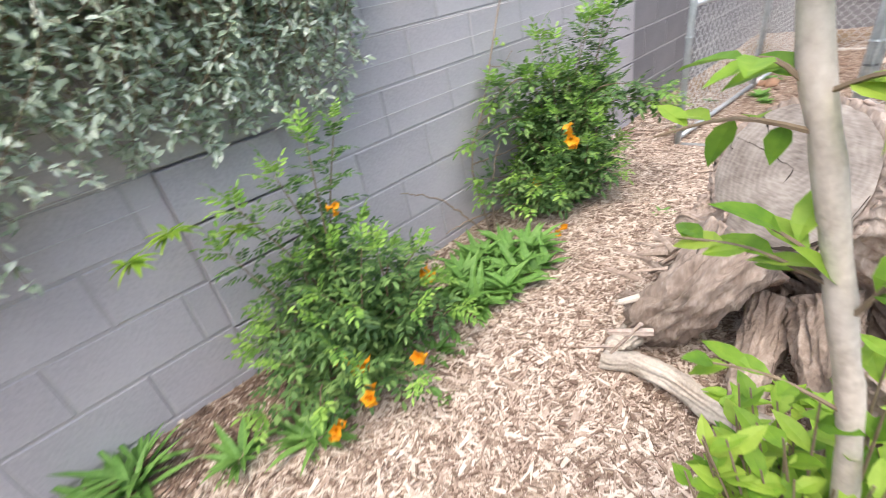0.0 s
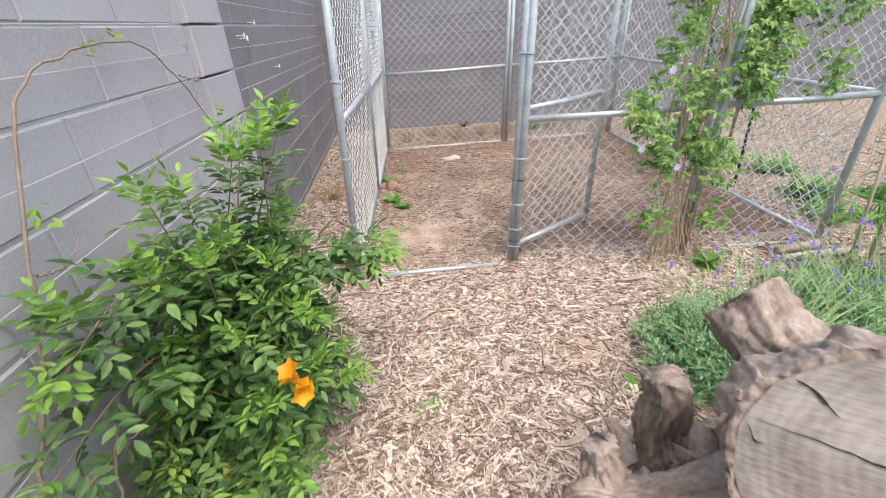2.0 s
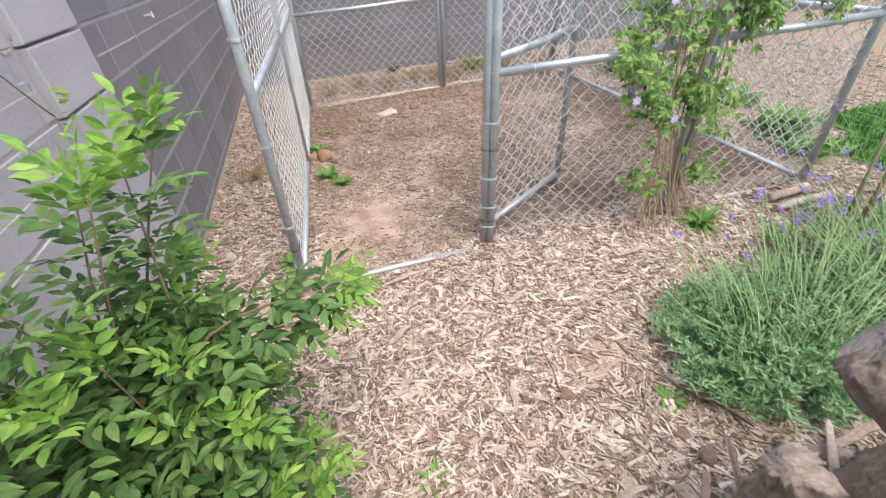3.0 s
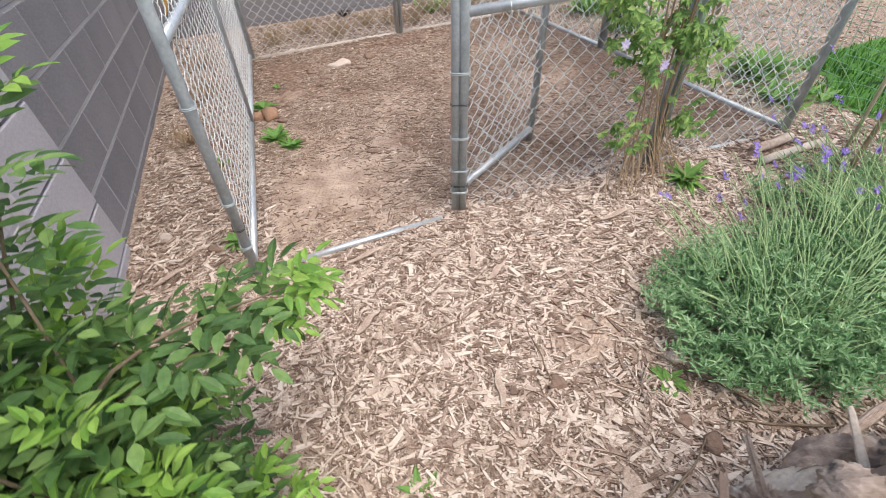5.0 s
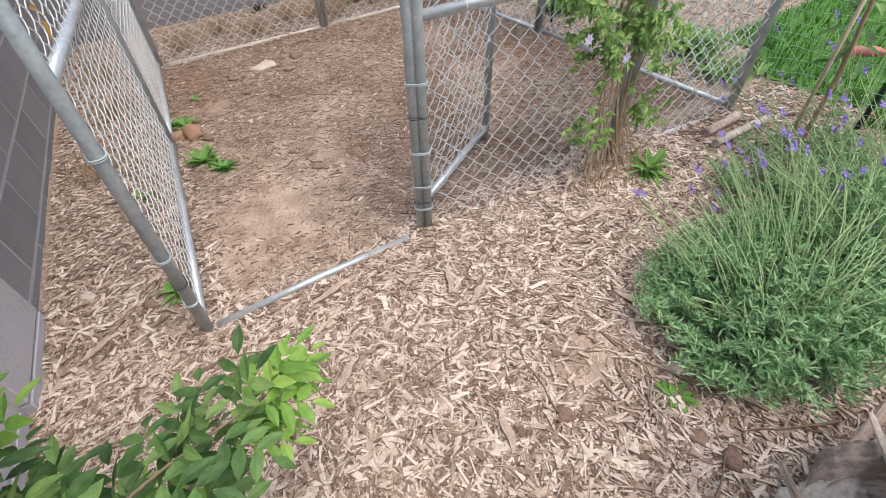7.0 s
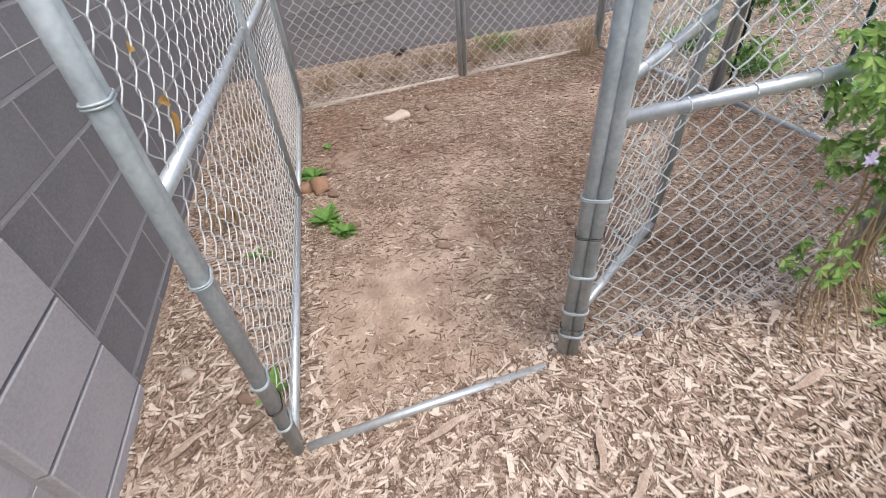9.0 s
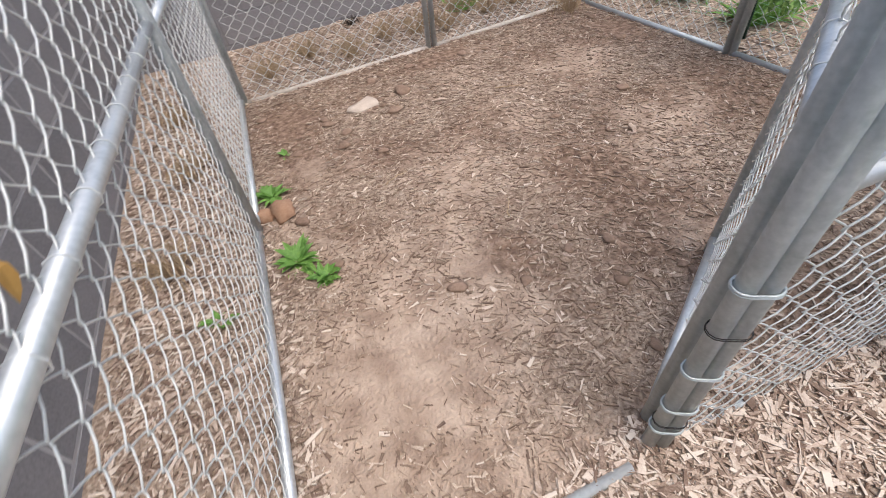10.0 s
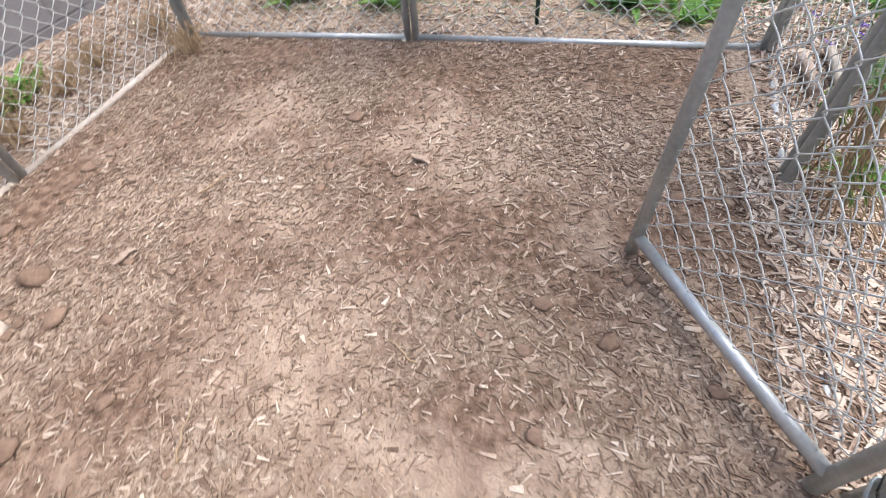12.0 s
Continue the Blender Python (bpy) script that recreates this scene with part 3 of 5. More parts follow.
T1 = tips_in(0.37, -2.95, 0.36, 0.40, 0.62, 38, 0.2) + [(0.35, -2.78, 0.88), (0.33, -2.88, 0.86), (0.30, -3.14, 0.74), (0.30, -3.0, 0.78), (0.5, -2.7, 0.42), (0.22, -3.2, 0.6)]
shrub("flowering_shrub", "green feather-leaved shrub with orange flowers against the block wall", (0.33, -2.95, 0), T1, LEAF, 0.044, step=0.044, pairs=5)
T2 = tips_in(0.31, -1.44, 0.27, 0.42, 0.72, 46, 0.2) + [(0.38, -1.28, 0.92), (0.47, -1.14, 0.97), (0.42, -1.22, 0.93), (0.26, -1.42, 0.84), (0.70, -1.19, 0.555), (0.66, -1.21, 0.50), (0.71, -1.12, 0.47), (0.22, -1.6, 0.72), (0.14, -1.82, 0.66), (0.12, -1.95, 0.5), (0.12, -1.92, 0.3), (0.10, -1.72, 0.72), (0.40, -1.25, 0.64),
      (0.46, -1.35, 0.46), (0.40, -1.14, 0.66), (0.48, -1.5, 0.33), (0.34, -1.24, 0.90), (0.22, -1.5, 0.88), (0.2, -2.0, 0.25), (0.3, -1.85, 0.3)]
shrub("tall_flowering_shrub", "tall green feather-leaved shrub with orange flowers beside the wall", (0.24, -1.40, 0), T2, LEAF, 0.056, step=0.05, pairs=4)

for q, sz in (((0.500, -2.658, 0.269), 0.060), ((0.568, -3.086, 0.244), 0.058), ((0.652, -3.097, 0.160), 0.055), ((0.624, -2.876, 0.142), 0.055), ((0.601, -3.224, 0.100), 0.045), ((0.404, -2.905, 0.649), 0.030)):
    bloom(q, sz)
for q, sz in (((0.52, -1.735, 0.49), 0.06), ((0.50, -1.715, 0.455), 0.055), ((0.33, -1.75, 0.24), 0.04)):
    bloom(q, sz)
for q, sz in (((0.475, -1.75, 0.01), 0.035), ((0.47, -1.80, 0.01), 0.045)):
    bloom(q, sz, "fallen orange flower lying on the mulch")


def rosette(name, label, at, n, length, width, mat, lift=(0.3, 1.2), category="plant", droop=0.35, jitter=0.05, group=""):
    s = Soup()
    for k in range(n):
        a = rand(0, 6.283)
        b = Vector((rand(-jitter, jitter), rand(-jitter, jitter), -0.005))
        d = Vector((math.cos(a), math.sin(a), rand(*lift)))
        ln = length * rand(0.6, 1.15)
        s.leaf(b, d, (0, 0, 1), ln, width * rand(0.7, 1.2), fold=0.4, droop=droop * rand(0.4, 1.4))
    # the leaves share one crown
    v, f = [s.v[0]], []
    for k in range(n):
        v.extend(s.v[11 * k + 1:11 * k + 11])
        for face in s.f[8 * k:8 * k + 8]:
            f.append([0 if i == 11 * k else i - k for i in face])
    ob = mesh_object(name, v, f, mat)
    ob.location = at
    return tagged(ob, label, category, group)


for k in range(46):
    a, r = rand(0, 6.283), math.sqrt(rand(0, 1))
    q = (0.43 + 0.18 * r * math.cos(a), -2.24 + 0.29 * r * math.sin(a), rand(0.0, 0.03))
    rosette("leafy_weed", "bright green broad-leaved weed on the mulch", q, 9, rand(0.10, 0.18), 0.042, LEAF_MID, (0.3, 2.6), jitter=0.02, droop=0.5, group="weeds along the wall")
for q, n, ln in (((0.57, -2.78, 0), 26, 0.10), ((0.47, -3.28, 0), 45, 0.15), ((0.36, -3.42, 0), 40, 0.15), ((0.15, -3.75, 0), 60, 0.2), ((0.72, -2.86, 0), 9, 0.055), ((0.62, -2.66, 0), 20, 0.09)):
    for k in range(max(1, n // 14)):
        rosette("leafy_weed", "bright green broad-leaved weed on the mulch", (q[0] + rand(-0.06, 0.05), q[1] + rand(-0.06, 0.05), 0), 14, ln, 0.028, LEAF_MID, (0.3, 1.4), jitter=0.01, group="weeds along the wall")
for q, n, ln in (((0.70, 0.69, 0), 40, 0.10), ((0.78, 0.55, 0), 30, 0.06), ((0.68, 1.17, 0), 34, 0.09), ((0.80, 1.50, 0), 12, 0.05), ((0.40, 0.55, 0), 14, 0.07), ((0.45, -0.2, 0), 18, 0.08)):
    rosette("pen_weed", "small green weed growing in the reddish soil", q, n, ln, 0.030, LEAF_MID, (0.2, 1.3), jitter=0.014, group="weeds in the pen")
for q, n, ln in (((2.30, -0.68, 0), 45, 0.13), ((1.55, -1.42, 0), 22, 0.06), ((1.30, -1.74, 0), 20, 0.07), ((0.82, -1.42, 0), 14, 0.07)):
    rosette("ground_weed", "small green weed in the mulch", q, n, ln, 0.022, LEAF_MID, (0.2, 1.2), jitter=0.014, group="weeds in the mulch")


def hanging_vine():
    """Small grey-green leaves on thin stems that hang from the wall's top."""
    t = thing("wall_vine", "grey-green small-leaved vine hanging over the block wall", "vine", at=(0.05, -3.0, 1.88))
    o = Vector((0.05, -3.0, 1.88))
    fol, st = Soup(), Soup()
    for k in range(340):
        y0 = rand(-4.3, -2.45)
        end_z = 0.96 + 0.06 * math.sin(y0 * 5) + max(0.0, (y0 + 2.75)) * 0.7 + rand(-0.08, 0.4) - max(0, -3.3 - y0) * 0.3
        pts = [Vector((rand(-0.1, 0.03), y0 + rand(-.1, .1), 1.89)), Vector((rand(0.08, 0.28), y0 + rand(-.1, .1), 1.62)), Vector((rand(0.05, 0.26), y0 + rand(-.15, .15), (1.6 + end_z) / 2)), Vector((rand(0.03, 0.2), y0 + rand(-.2, .2), end_z))]
        line = [p - o for p in curve(pts, 16)]
        st.tube(line, 0.0018, 4, cap=False)
        for p in line[2:]:
            for j in range(8):
                d = Vector((rand(-0.4, 1), rand(-1, 1), rand(-0.9, 0.5)))
                fol.leaf(p + spread_dir() * 0.015, d, (rand(0, 1), rand(-.5, .5), 1), rand(0.022, 0.040), rand(0.011, 0.018), droop=0.1)
    st.object("stem", TWIG, t)
    fol.object("foliage", LEAF_GREY, t)
    return t


hanging_vine()
for k, q in enumerate(((0.20, -3.3, 0.72), (0.25, -3.15, 0.66), (0.24, -3.42, 0.70))):
    rosette("vine_shoot", "yellow-green shoot of the wall vine", q, 18, 0.07, 0.018, LEAF_BRIGHT, (-0.5, 0.6), jitter=0.014, category="vine", group="vine shoots")


def wall_climber():
    t = thing("woody_climber", "thin dry climbing stem arching over the trellis wires", "climber", at=(0.08, -1.95, 0))
    o = Vector((0.08, -1.95, 0))
    s, f = Soup(), Soup()
    lines = [([(0.14, -1.95, 0.0), (0.07, -1.93, 0.40), (0.05, -1.80, 0.56), (0.05, -1.72, 0.70), (0.05, -1.66, 0.84), (0.05, -1.55, 1.05), (0.05, -1.47, 1.14), (0.05, -1.3, 1.19), (0.05, -1.07, 1.21), (0.05, -0.9, 1.19), (0.04, -0.70, 1.07), (0.04, -0.52, 0.88)], 0.0052),
             ([(0.05, -1.80, 0.55), (0.06, -1.62, 0.60), (0.1, -1.45, 0.66)], 0.004), ([(0.07, -1.93, 0.38), (0.1, -1.7, 0.36), (0.2, -1.5, 0.4)], 0.005), ([(0.14, -1.98, 0.02), (0.1, -2.2, 0.30), (0.06, -2.4, 0.42)], 0.006), ([(0.05, -1.68, 0.80), (0.06, -1.60, 0.78), (0.06, -1.50, 0.83)], 0.003),
             ([(0.16, -1.93, 0.02), (0.12, -1.86, 0.22), (0.10, -1.74, 0.42), (0.09, -1.60, 0.47)], 0.0055), ([(0.05, -0.72, 1.09), (0.06, -0.60, 1.06), (0.06, -0.55, 1.10)], 0.0025), ([(0.12, -1.9, 0.1), (0.16, -2.1, 0.16), (0.2, -2.3, 0.2)], 0.005)]
    for pts, r in lines:
        c = [p - o for p in curve(pts, 40)]
        c = [p + Vector((rand(-1, 1), rand(-1, 1), rand(-1, 1))) * 0.0045 for p in c]
        s.tube(c, [r * (1 - 0.6 * i / 40) for i in range(41)], 6)
    for q in ((0.06, -1.6, 0.9), (0.05, -1.07, 1.22), (0.06, -0.52, 0.86), (0.06, -0.5, 0.93), (0.07, -1.7, 0.62), (0.08, -1.5, 0.6), (0.05, -1.2, 1.2)):
        for k in range(6):
            f.leaf(Vector(q) - o + spread_dir() * 0.02, (rand(0, 1), rand(-1, 1), rand(-.6, .6)), (1, 0, 1), rand(0.02, 0.035), 0.014)
    s.object("stem", CLIMB, t, smooth=True)
    f.object("foliage", LEAF_BRIGHT, t)


wall_climber()


def wall_wire(y0, y1, z, hook=False):
    s = Soup()
    n = 14
    pts = [(0.018 + 0.003 * math.sin(k), y0 + (y1 - y0) * k / n, z - 0.006 * math.sin(math.pi * k / n)) for k in range(n + 1)]
    s.tube(pts, 0.0017, 5)
    if hook:
        s.tube(curve([(0.02, y1 - 0.02, z), (0.035, y1 - 0.05, z + 0.03), (0.03, y1 - 0.09, z + 0.035), (0.03, y1 - 0.10, z + 0.06)], 10), 0.0022, 5)
    return tagged(s.object("trellis_wire", PALE_WIRE), "taut galvanised trellis wire along the block wall", "wire", "trellis wires")


for z, hk in ((1.365, False), (1.262, False), (1.16, True), (1.06, False), (0.953, True), (0.855, False), (0.752, False), (0.655, False)):
    wall_wire(PIL[0][1] + 0.03, PIL[1][0] - 0.06, z, hk)
for z in (1.15, 0.95, 1.36):
    wall_wire(PIL[1][1] + 0.05, 3.2, z)
for z in (0.76, 0.86, 0.95, 1.05):
    wall_wire(-4.6, PIL[0][0] - 0.05, z)


def wall_hook(y, z):
    s = Soup()
    s.tube(curve([(0, y, z), (0.03, y + 0.01, z), (0.035, y + 0.03, z - 0.015), (0.03, y + 0.045, z + 0.012)], 10), 0.003, 6)
    return tagged(s.object("wall_hook", WIRE), "small white wire hook in the block wall", "hook", "wall hooks")


for y, z in ((0.23, 1.205), (0.28, 1.19), (0.9, 1.0), (0.5, 1.27)):
    wall_hook(y, z)


# ---- the stump ----
def stump_top_material():
    m = bpy.data.materials.new("sawn_wood_rings")
    m.use_nodes = True
    nodes, links = m.node_tree.nodes, m.node_tree.links
    bsdf = nodes["Principled BSDF"]
    bsdf.inputs["Roughness"].default_value, bsdf.inputs["Specular IOR Level"].default_value = 0.88, 0.2
    tc = nodes.new("ShaderNodeTexCoord")
    wob = nodes.new("ShaderNodeTexNoise")
    wob.inputs["Scale"].default_value, wob.inputs["Detail"].default_value = 7.0, 3.0
    links.new(tc.outputs["Object"], wob.inputs["Vector"])
    add = nodes.new("ShaderNodeVectorMath")
    add.operation = "MULTIPLY_ADD"
    add.inputs[1].default_value = (0.05, 0.05, 0.0)
    links.new(wob.outputs["Color"], add.inputs[0])
    flat = nodes.new("ShaderNodeVectorMath")
    flat.operation = "MULTIPLY_ADD"
    flat.inputs[1].default_value = (1, 1, 0)
    flat.inputs[2].default_value = (-0.025, -0.025, 0)
    links.new(tc.outputs["Object"], flat.inputs[0])
    links.new(flat.outputs[0], add.inputs[2])
    w = nodes.new("ShaderNodeTexWave")
    w.wave_type, w.rings_direction = "RINGS", "SPHERICAL"
    w.inputs["Scale"].default_value, w.inputs["Distortion"].default_value = 19.0, 3.5
    w.inputs["Detail"].default_value, w.inputs["Detail Scale"].default_value = 3.0, 2.0
    links.new(add.outputs[0], w.inputs["Vector"])
    g = nodes.new("ShaderNodeTexNoise")
    g.inputs["Scale"].default_value, g.inputs["Detail"].default_value = 10.0, 8.0
    links.new(tc.outputs["Object"], g.inputs["Vector"])
    fine = nodes.new("ShaderNodeTexNoise")
    fine.inputs["Scale"].default_value, fine.inputs["Detail"].default_value = 130.0, 3.0
    stretch = nodes.new("ShaderNodeMapping")
    stretch.inputs["Scale"].default_value = (0.25, 1.6, 1.0)
    links.new(tc.outputs["Object"], stretch.inputs["Vector"])
    links.new(stretch.outputs[0], fine.inputs["Vector"])

    def plus(a, b, k):
        n = nodes.new("ShaderNodeMath")
        n.operation = "MULTIPLY_ADD"
        n.inputs[1].default_value = k
        links.new(a, n.inputs[0])
        links.new(b, n.inputs[2])
        return n.outputs[0]
    v = plus(w.outputs["Fac"], plus(fine.outputs[0], g.outputs[0], 0.42), 0.075)
    r = nodes.new("ShaderNodeValToRGB")
    for k, (p, c) in enumerate(((0.46, (0.15, 0.125, 0.105)), (0.70, (0.30, 0.26, 0.225)), (0.94, (0.45, 0.40, 0.35)))):
        e = r.color_ramp.elements[k] if k < 2 else r.color_ramp.elements.new(p)
        e.position, e.color = p, rgb(c)
    links.new(v, r.inputs[0])
    links.new(r.outputs[0], bsdf.inputs["Base Color"])
    b = nodes.new("ShaderNodeBump")
    b.inputs["Strength"].default_value, b.inputs["Distance"].default_value = 0.5, 0.004
    links.new(v, b.inputs["Height"])
    links.new(b.outputs[0], bsdf.inputs["Normal"])
    return m


SAWN = stump_top_material()
CUT = material("pale_cut_wood", [(0.30, 0.215, 0.16), (0.46, 0.35, 0.27)], 0.85, scale=18, fine=140, bump=0.3, dist=0.004)
CRACK = material("dark_crack", [(0.03, 0.022, 0.018), (0.06, 0.045, 0.035)], 1.0, scale=20, bump=0)
STUMP = (1.424, -2.267)
FACE_AT, FACE_E1, FACE_E2, FACE_N = Vector((1.424, -2.267, 0.647)), Vector((0.807, -0.591, 0)), Vector((0.303, 0.413, 0.859)), Vector((-0.508, -0.693, 0.512))


def stump_radius(a):
    """The sawn outline: nearly round, with a lobe and a notch where a root runs down."""
    r = 0.1846 - 0.0151 * math.cos(a) - 0.0143 * math.sin(a) + 0.0141 * math.cos(2 * a) - 0.0017 * math.sin(2 * a) - 0.0047 * math.cos(3 * a) - 0.0024 * math.sin(3 * a)
    d = (a - radians(261) + math.pi) % (2 * math.pi) - math.pi
    r += 0.068 * math.exp(-(d / 0.20) ** 2)
    d2 = (a - radians(236) + math.pi) % (2 * math.pi) - math.pi
    r -= 0.050 * math.exp(-(d2 / 0.10) ** 2)
    return r + 0.003 * noise.noise((math.cos(a) * 6, math.sin(a) * 6, 2.0))


def stump():
    t = thing("tree_stump", "weathered grey tree stump, tilted, with sawn rings, cracks and spreading roots", "stump", at=(*STUMP, 0))
    foot = Vector((*STUMP, 0))
    n, m = 240, 14
    lie = Matrix((FACE_E1, FACE_E2, FACE_N)).transposed().to_4x4()
    lie.translation = FACE_AT - foot

    def face_object(name, v, f, mat, label, smooth=False):
        ob = mesh_object(name, v, f, mat, t, label, smooth)
        ob.matrix_basis = lie
        return ob
    # sawn face, laid in its own tilted plane round the pith
    v, f = [(0, 0, 0)], []
    for j in range(1, m + 1):
        for i in range(n):
            a = 2 * math.pi * i / n
            r = stump_radius(a) * j / m
            x, y = r * math.cos(a), r * math.sin(a)
            v.append((x, y, 0.004 * noise.noise((x * 12, y * 12, 0)) + 0.0015 * noise.noise((x * 60, y * 20, 0)) - (0.005 if j == m else 0)))
    for i in range(n):
        k = (i + 1) % n
        f.append((0, 1 + i, 1 + k))
        for j in range(m - 1):
            f.append((1 + j * n + i, 1 + (j + 1) * n + i, 1 + (j + 1) * n + k, 1 + j * n + k))
    face_object("sawn_face", v, f, SAWN, "tilted grey sawn face with growth rings", True)
    # the leaning trunk behind the face, furrowed along its length
    rows = 64
    axis = curve([FACE_AT, FACE_AT - FACE_N * 0.13, (1.585, -2.09, 0.47), (1.70, -2.02, 0.32), (1.82, -1.99, 0.13), (1.92, -1.98, -0.08)], rows)
    v, f = [], []
    side = FACE_E1
    for j in range(rows + 1):
        u = j / rows
        d = -FACE_N if j < 2 else (axis[min(j + 1, rows)] - axis[j - 1]).normalized()
        side = (side - d * side.dot(d)).normalized()
        up = side.cross(d)
        if j == 0:
            up = FACE_E2
        for i in range(n):
            a = 2 * math.pi * i / n
            ca, sa = math.cos(a), math.sin(a)
            under = max(0.0, -sa)
            rr = stump_radius(a) * (1 + 0.08 * u - 0.22 * under * min(1.0, u * 5)) + 0.013
            fur = 0.016 * noise.noise((ca * 3, sa * 3, u * 3)) + 0.020 * noise.noise((ca * 5, sa * 5, u * 6 + 3)) + 0.008 * noise.noise((ca * 16, sa * 16, u * 9)) + 0.006 * noise.noise((ca * 50, sa * 50, u * 16))
            lip = 0.010 * noise.noise((ca * 17, sa * 17, 7.0)) if j == 0 else 0.0
            p = axis[j] + (side * ca + up * sa) * (rr + fur * min(1.0, 0.45 + u * 9)) + FACE_N * (lip - (0.003 if j == 0 else 0))
            v.append(p - foot)
    for j in range(rows):
        for i in range(n):
            k = (i + 1) % n
            f.append((j * n + i, (j + 1) * n + i, (j + 1) * n + k, j * n + k))
    v2 = len(v)
    for i in range(n):
        a = 2 * math.pi * i / n
        r = stump_radius(a) - 0.006
        v.append(FACE_AT - foot + FACE_E1 * (r * math.cos(a)) + FACE_E2 * (r * math.sin(a)) - FACE_N * 0.012)
    for i in range(n):
        k = (i + 1) % n
        f.append((v2 + i, i, k, v2 + k))
    mesh_object("bark", v, f, BARK, t, "deeply furrowed grey-brown bark", smooth=True)
    # ragged bark scales round the rim
    for k in range(58):
        a = radians(rand(-35, 290)) if k > 34 else radians(rand(262, 350))
        p = FACE_AT + FACE_E1 * ((stump_radius(a) + rand(0.006, 0.024)) * math.cos(a)) + FACE_E2 * ((stump_radius(a) + rand(0.006, 0.024)) * math.sin(a)) - FACE_N * rand(0.004, 0.03)
        bm = bmesh.new()
        bmesh.ops.create_cube(bm, size=1.0)
        for q in bm.verts:
            q.co = Vector((q.co.x * rand(0.010, 0.028), q.co.y * rand(0.005, 0.010), q.co.z * rand(0.010, 0.022)))
        bmesh.ops.bevel(bm, geom=bm.edges[:], offset=0.002, segments=1, affect="EDGES")
        ob = part("bark_scale", bm, rng.choice((BARK, ROOTWOOD, ROOTWOOD)), t)
        m4 = (Matrix((FACE_E1, FACE_E2, FACE_N)).transposed() @ Matrix.Rotation(a + math.pi / 2 + rand(-0.4, 0.4), 3, "Z") @ Matrix.Rotation(rand(-0.5, 0.5), 3, "X")).to_4x4()
        m4.translation = p - foot
        ob.matrix_basis = m4

    def crack(pts, w):
        line = curve([(x, y, 0) for x, y in pts], 24)
        line = [p + Vector((noise.noise(p * 40), noise.noise(p * 40 + Vector((3, 0, 0))), 0)) * 0.004 for p in line]
        vs = []
        for i, p in enumerate(line):
            d = (line[min(i + 1, 24)] - line[max(i - 1, 0)]).normalized()
            o = Vector((-d.y, d.x, 0)) * w * (0.2 + math.sin(math.pi * min(1, i / 24 * 1.1)) * 0.8) * rand(0.6, 1.4)
            for q in (p - o, p + o):
                vs.append((q.x, q.y, 0.004 * noise.noise((q.x * 12, q.y * 12, 0)) + 0.0025))
        face_object("crack", vs, [(2 * i, 2 * i + 1, 2 * i + 3, 2 * i + 2) for i in range(24)], CRACK, "dark drying crack")

    def round_rim(degs, off):
        return [((stump_radius(radians(q)) + off) * math.cos(radians(q)), (stump_radius(radians(q)) + off) * math.sin(radians(q))) for q in degs]
    crack([(0, 0.004), (-0.05, 0.012), (-0.11, 0.022), (-0.20, 0.028)], 0.0012)
    crack([(0.0, 0.006), (0.004, -0.012), (0.0, -0.032)], 0.0016)
    crack([(-0.168, 0.095), (-0.14, 0.082), (-0.115, 0.060)], 0.0022)
    crack([(0.005, 0.158), (0.008, 0.13), (0.0, 0.09)], 0.0008)
    crack([(-0.07, -0.115), (0.0, -0.125), (0.06, -0.118)], 0.0009)
    crack([(-0.212, 0.02), (-0.20, 0.0), (-0.185, 0.0)], 0.0012)
    crack(round_rim((272, 280, 288, 298, 308, 318, 328, 338, 348, 2), 0.001), 0.0042)
    crack(round_rim((310, 311), 0.0) + [(0.095, -0.105), (0.088, -0.085)], 0.0010)

    def root(pts, r0, r1, name="root", mat=None, sides=60, rough=0.30, label="", blunt=False):
        """A gnarled root: lengthwise fibres and knots, and a splintered end."""
        s = Soup()
        steps = 46
        line = curve([Vector(p) - Vector((*STUMP, 0)) for p in pts], steps)
        line = [p + 0.012 * Vector((noise.noise(p * 9), noise.noise(p * 9 + Vector((5, 0, 0))), noise.noise(p * 9 + Vector((0, 5, 0))))) for p in line]
        s.tube(line, [1.0] * (steps + 1), sides)
        key = pts[0][0] * 9 + pts[-1][1] * 5
        for i in range(steps + 1):
            u = i / steps
            rr = r0 + (r1 - r0) * u ** 0.8
            if u > 0.86 and not blunt:
                rr *= 1.0 - 0.55 * (u - 0.86) / 0.14
            for k in range(sides):
                idx = i * sides + k
                o = s.v[idx] - line[i]
                a = 2 * math.pi * k / sides + 0.5 * u
                ca, sa = math.cos(a), math.sin(a)
                g = 1 + rough * (1.5 * noise.noise((ca * 1.6, sa * 1.6, u * 2.5 + key)) + 0.9 * noise.noise((ca * 5, sa * 5, u * 2.2 + key)) + 0.9 * noise.noise((ca * 12, sa * 12, u * 3.5 + key)) + 0.6 * noise.noise((ca * 24, sa * 24, u * 9 + key)) + 0.35 * noise.noise((ca * 20, sa * 20, u * 22)))
                if u > 0.9 and not blunt:
                    g += 0.5 * noise.noise((ca * 9, sa * 9, key)) * (u - 0.9) * 10
                s.v[idx] = line[i] + o * rr * max(0.25, g)
        return s.object(name, mat or ROOTWOOD, t, label, smooth=True)

    root([(1.37, -2.27, 0.42), (1.29, -2.33, 0.31), (1.20, -2.33, 0.18), (1.13, -2.29, 0.08), (1.08, -2.26, 0.03)], 0.105, 0.062, label="thick gnarled root running down from the sawn face", mat=BARK, rough=0.30)
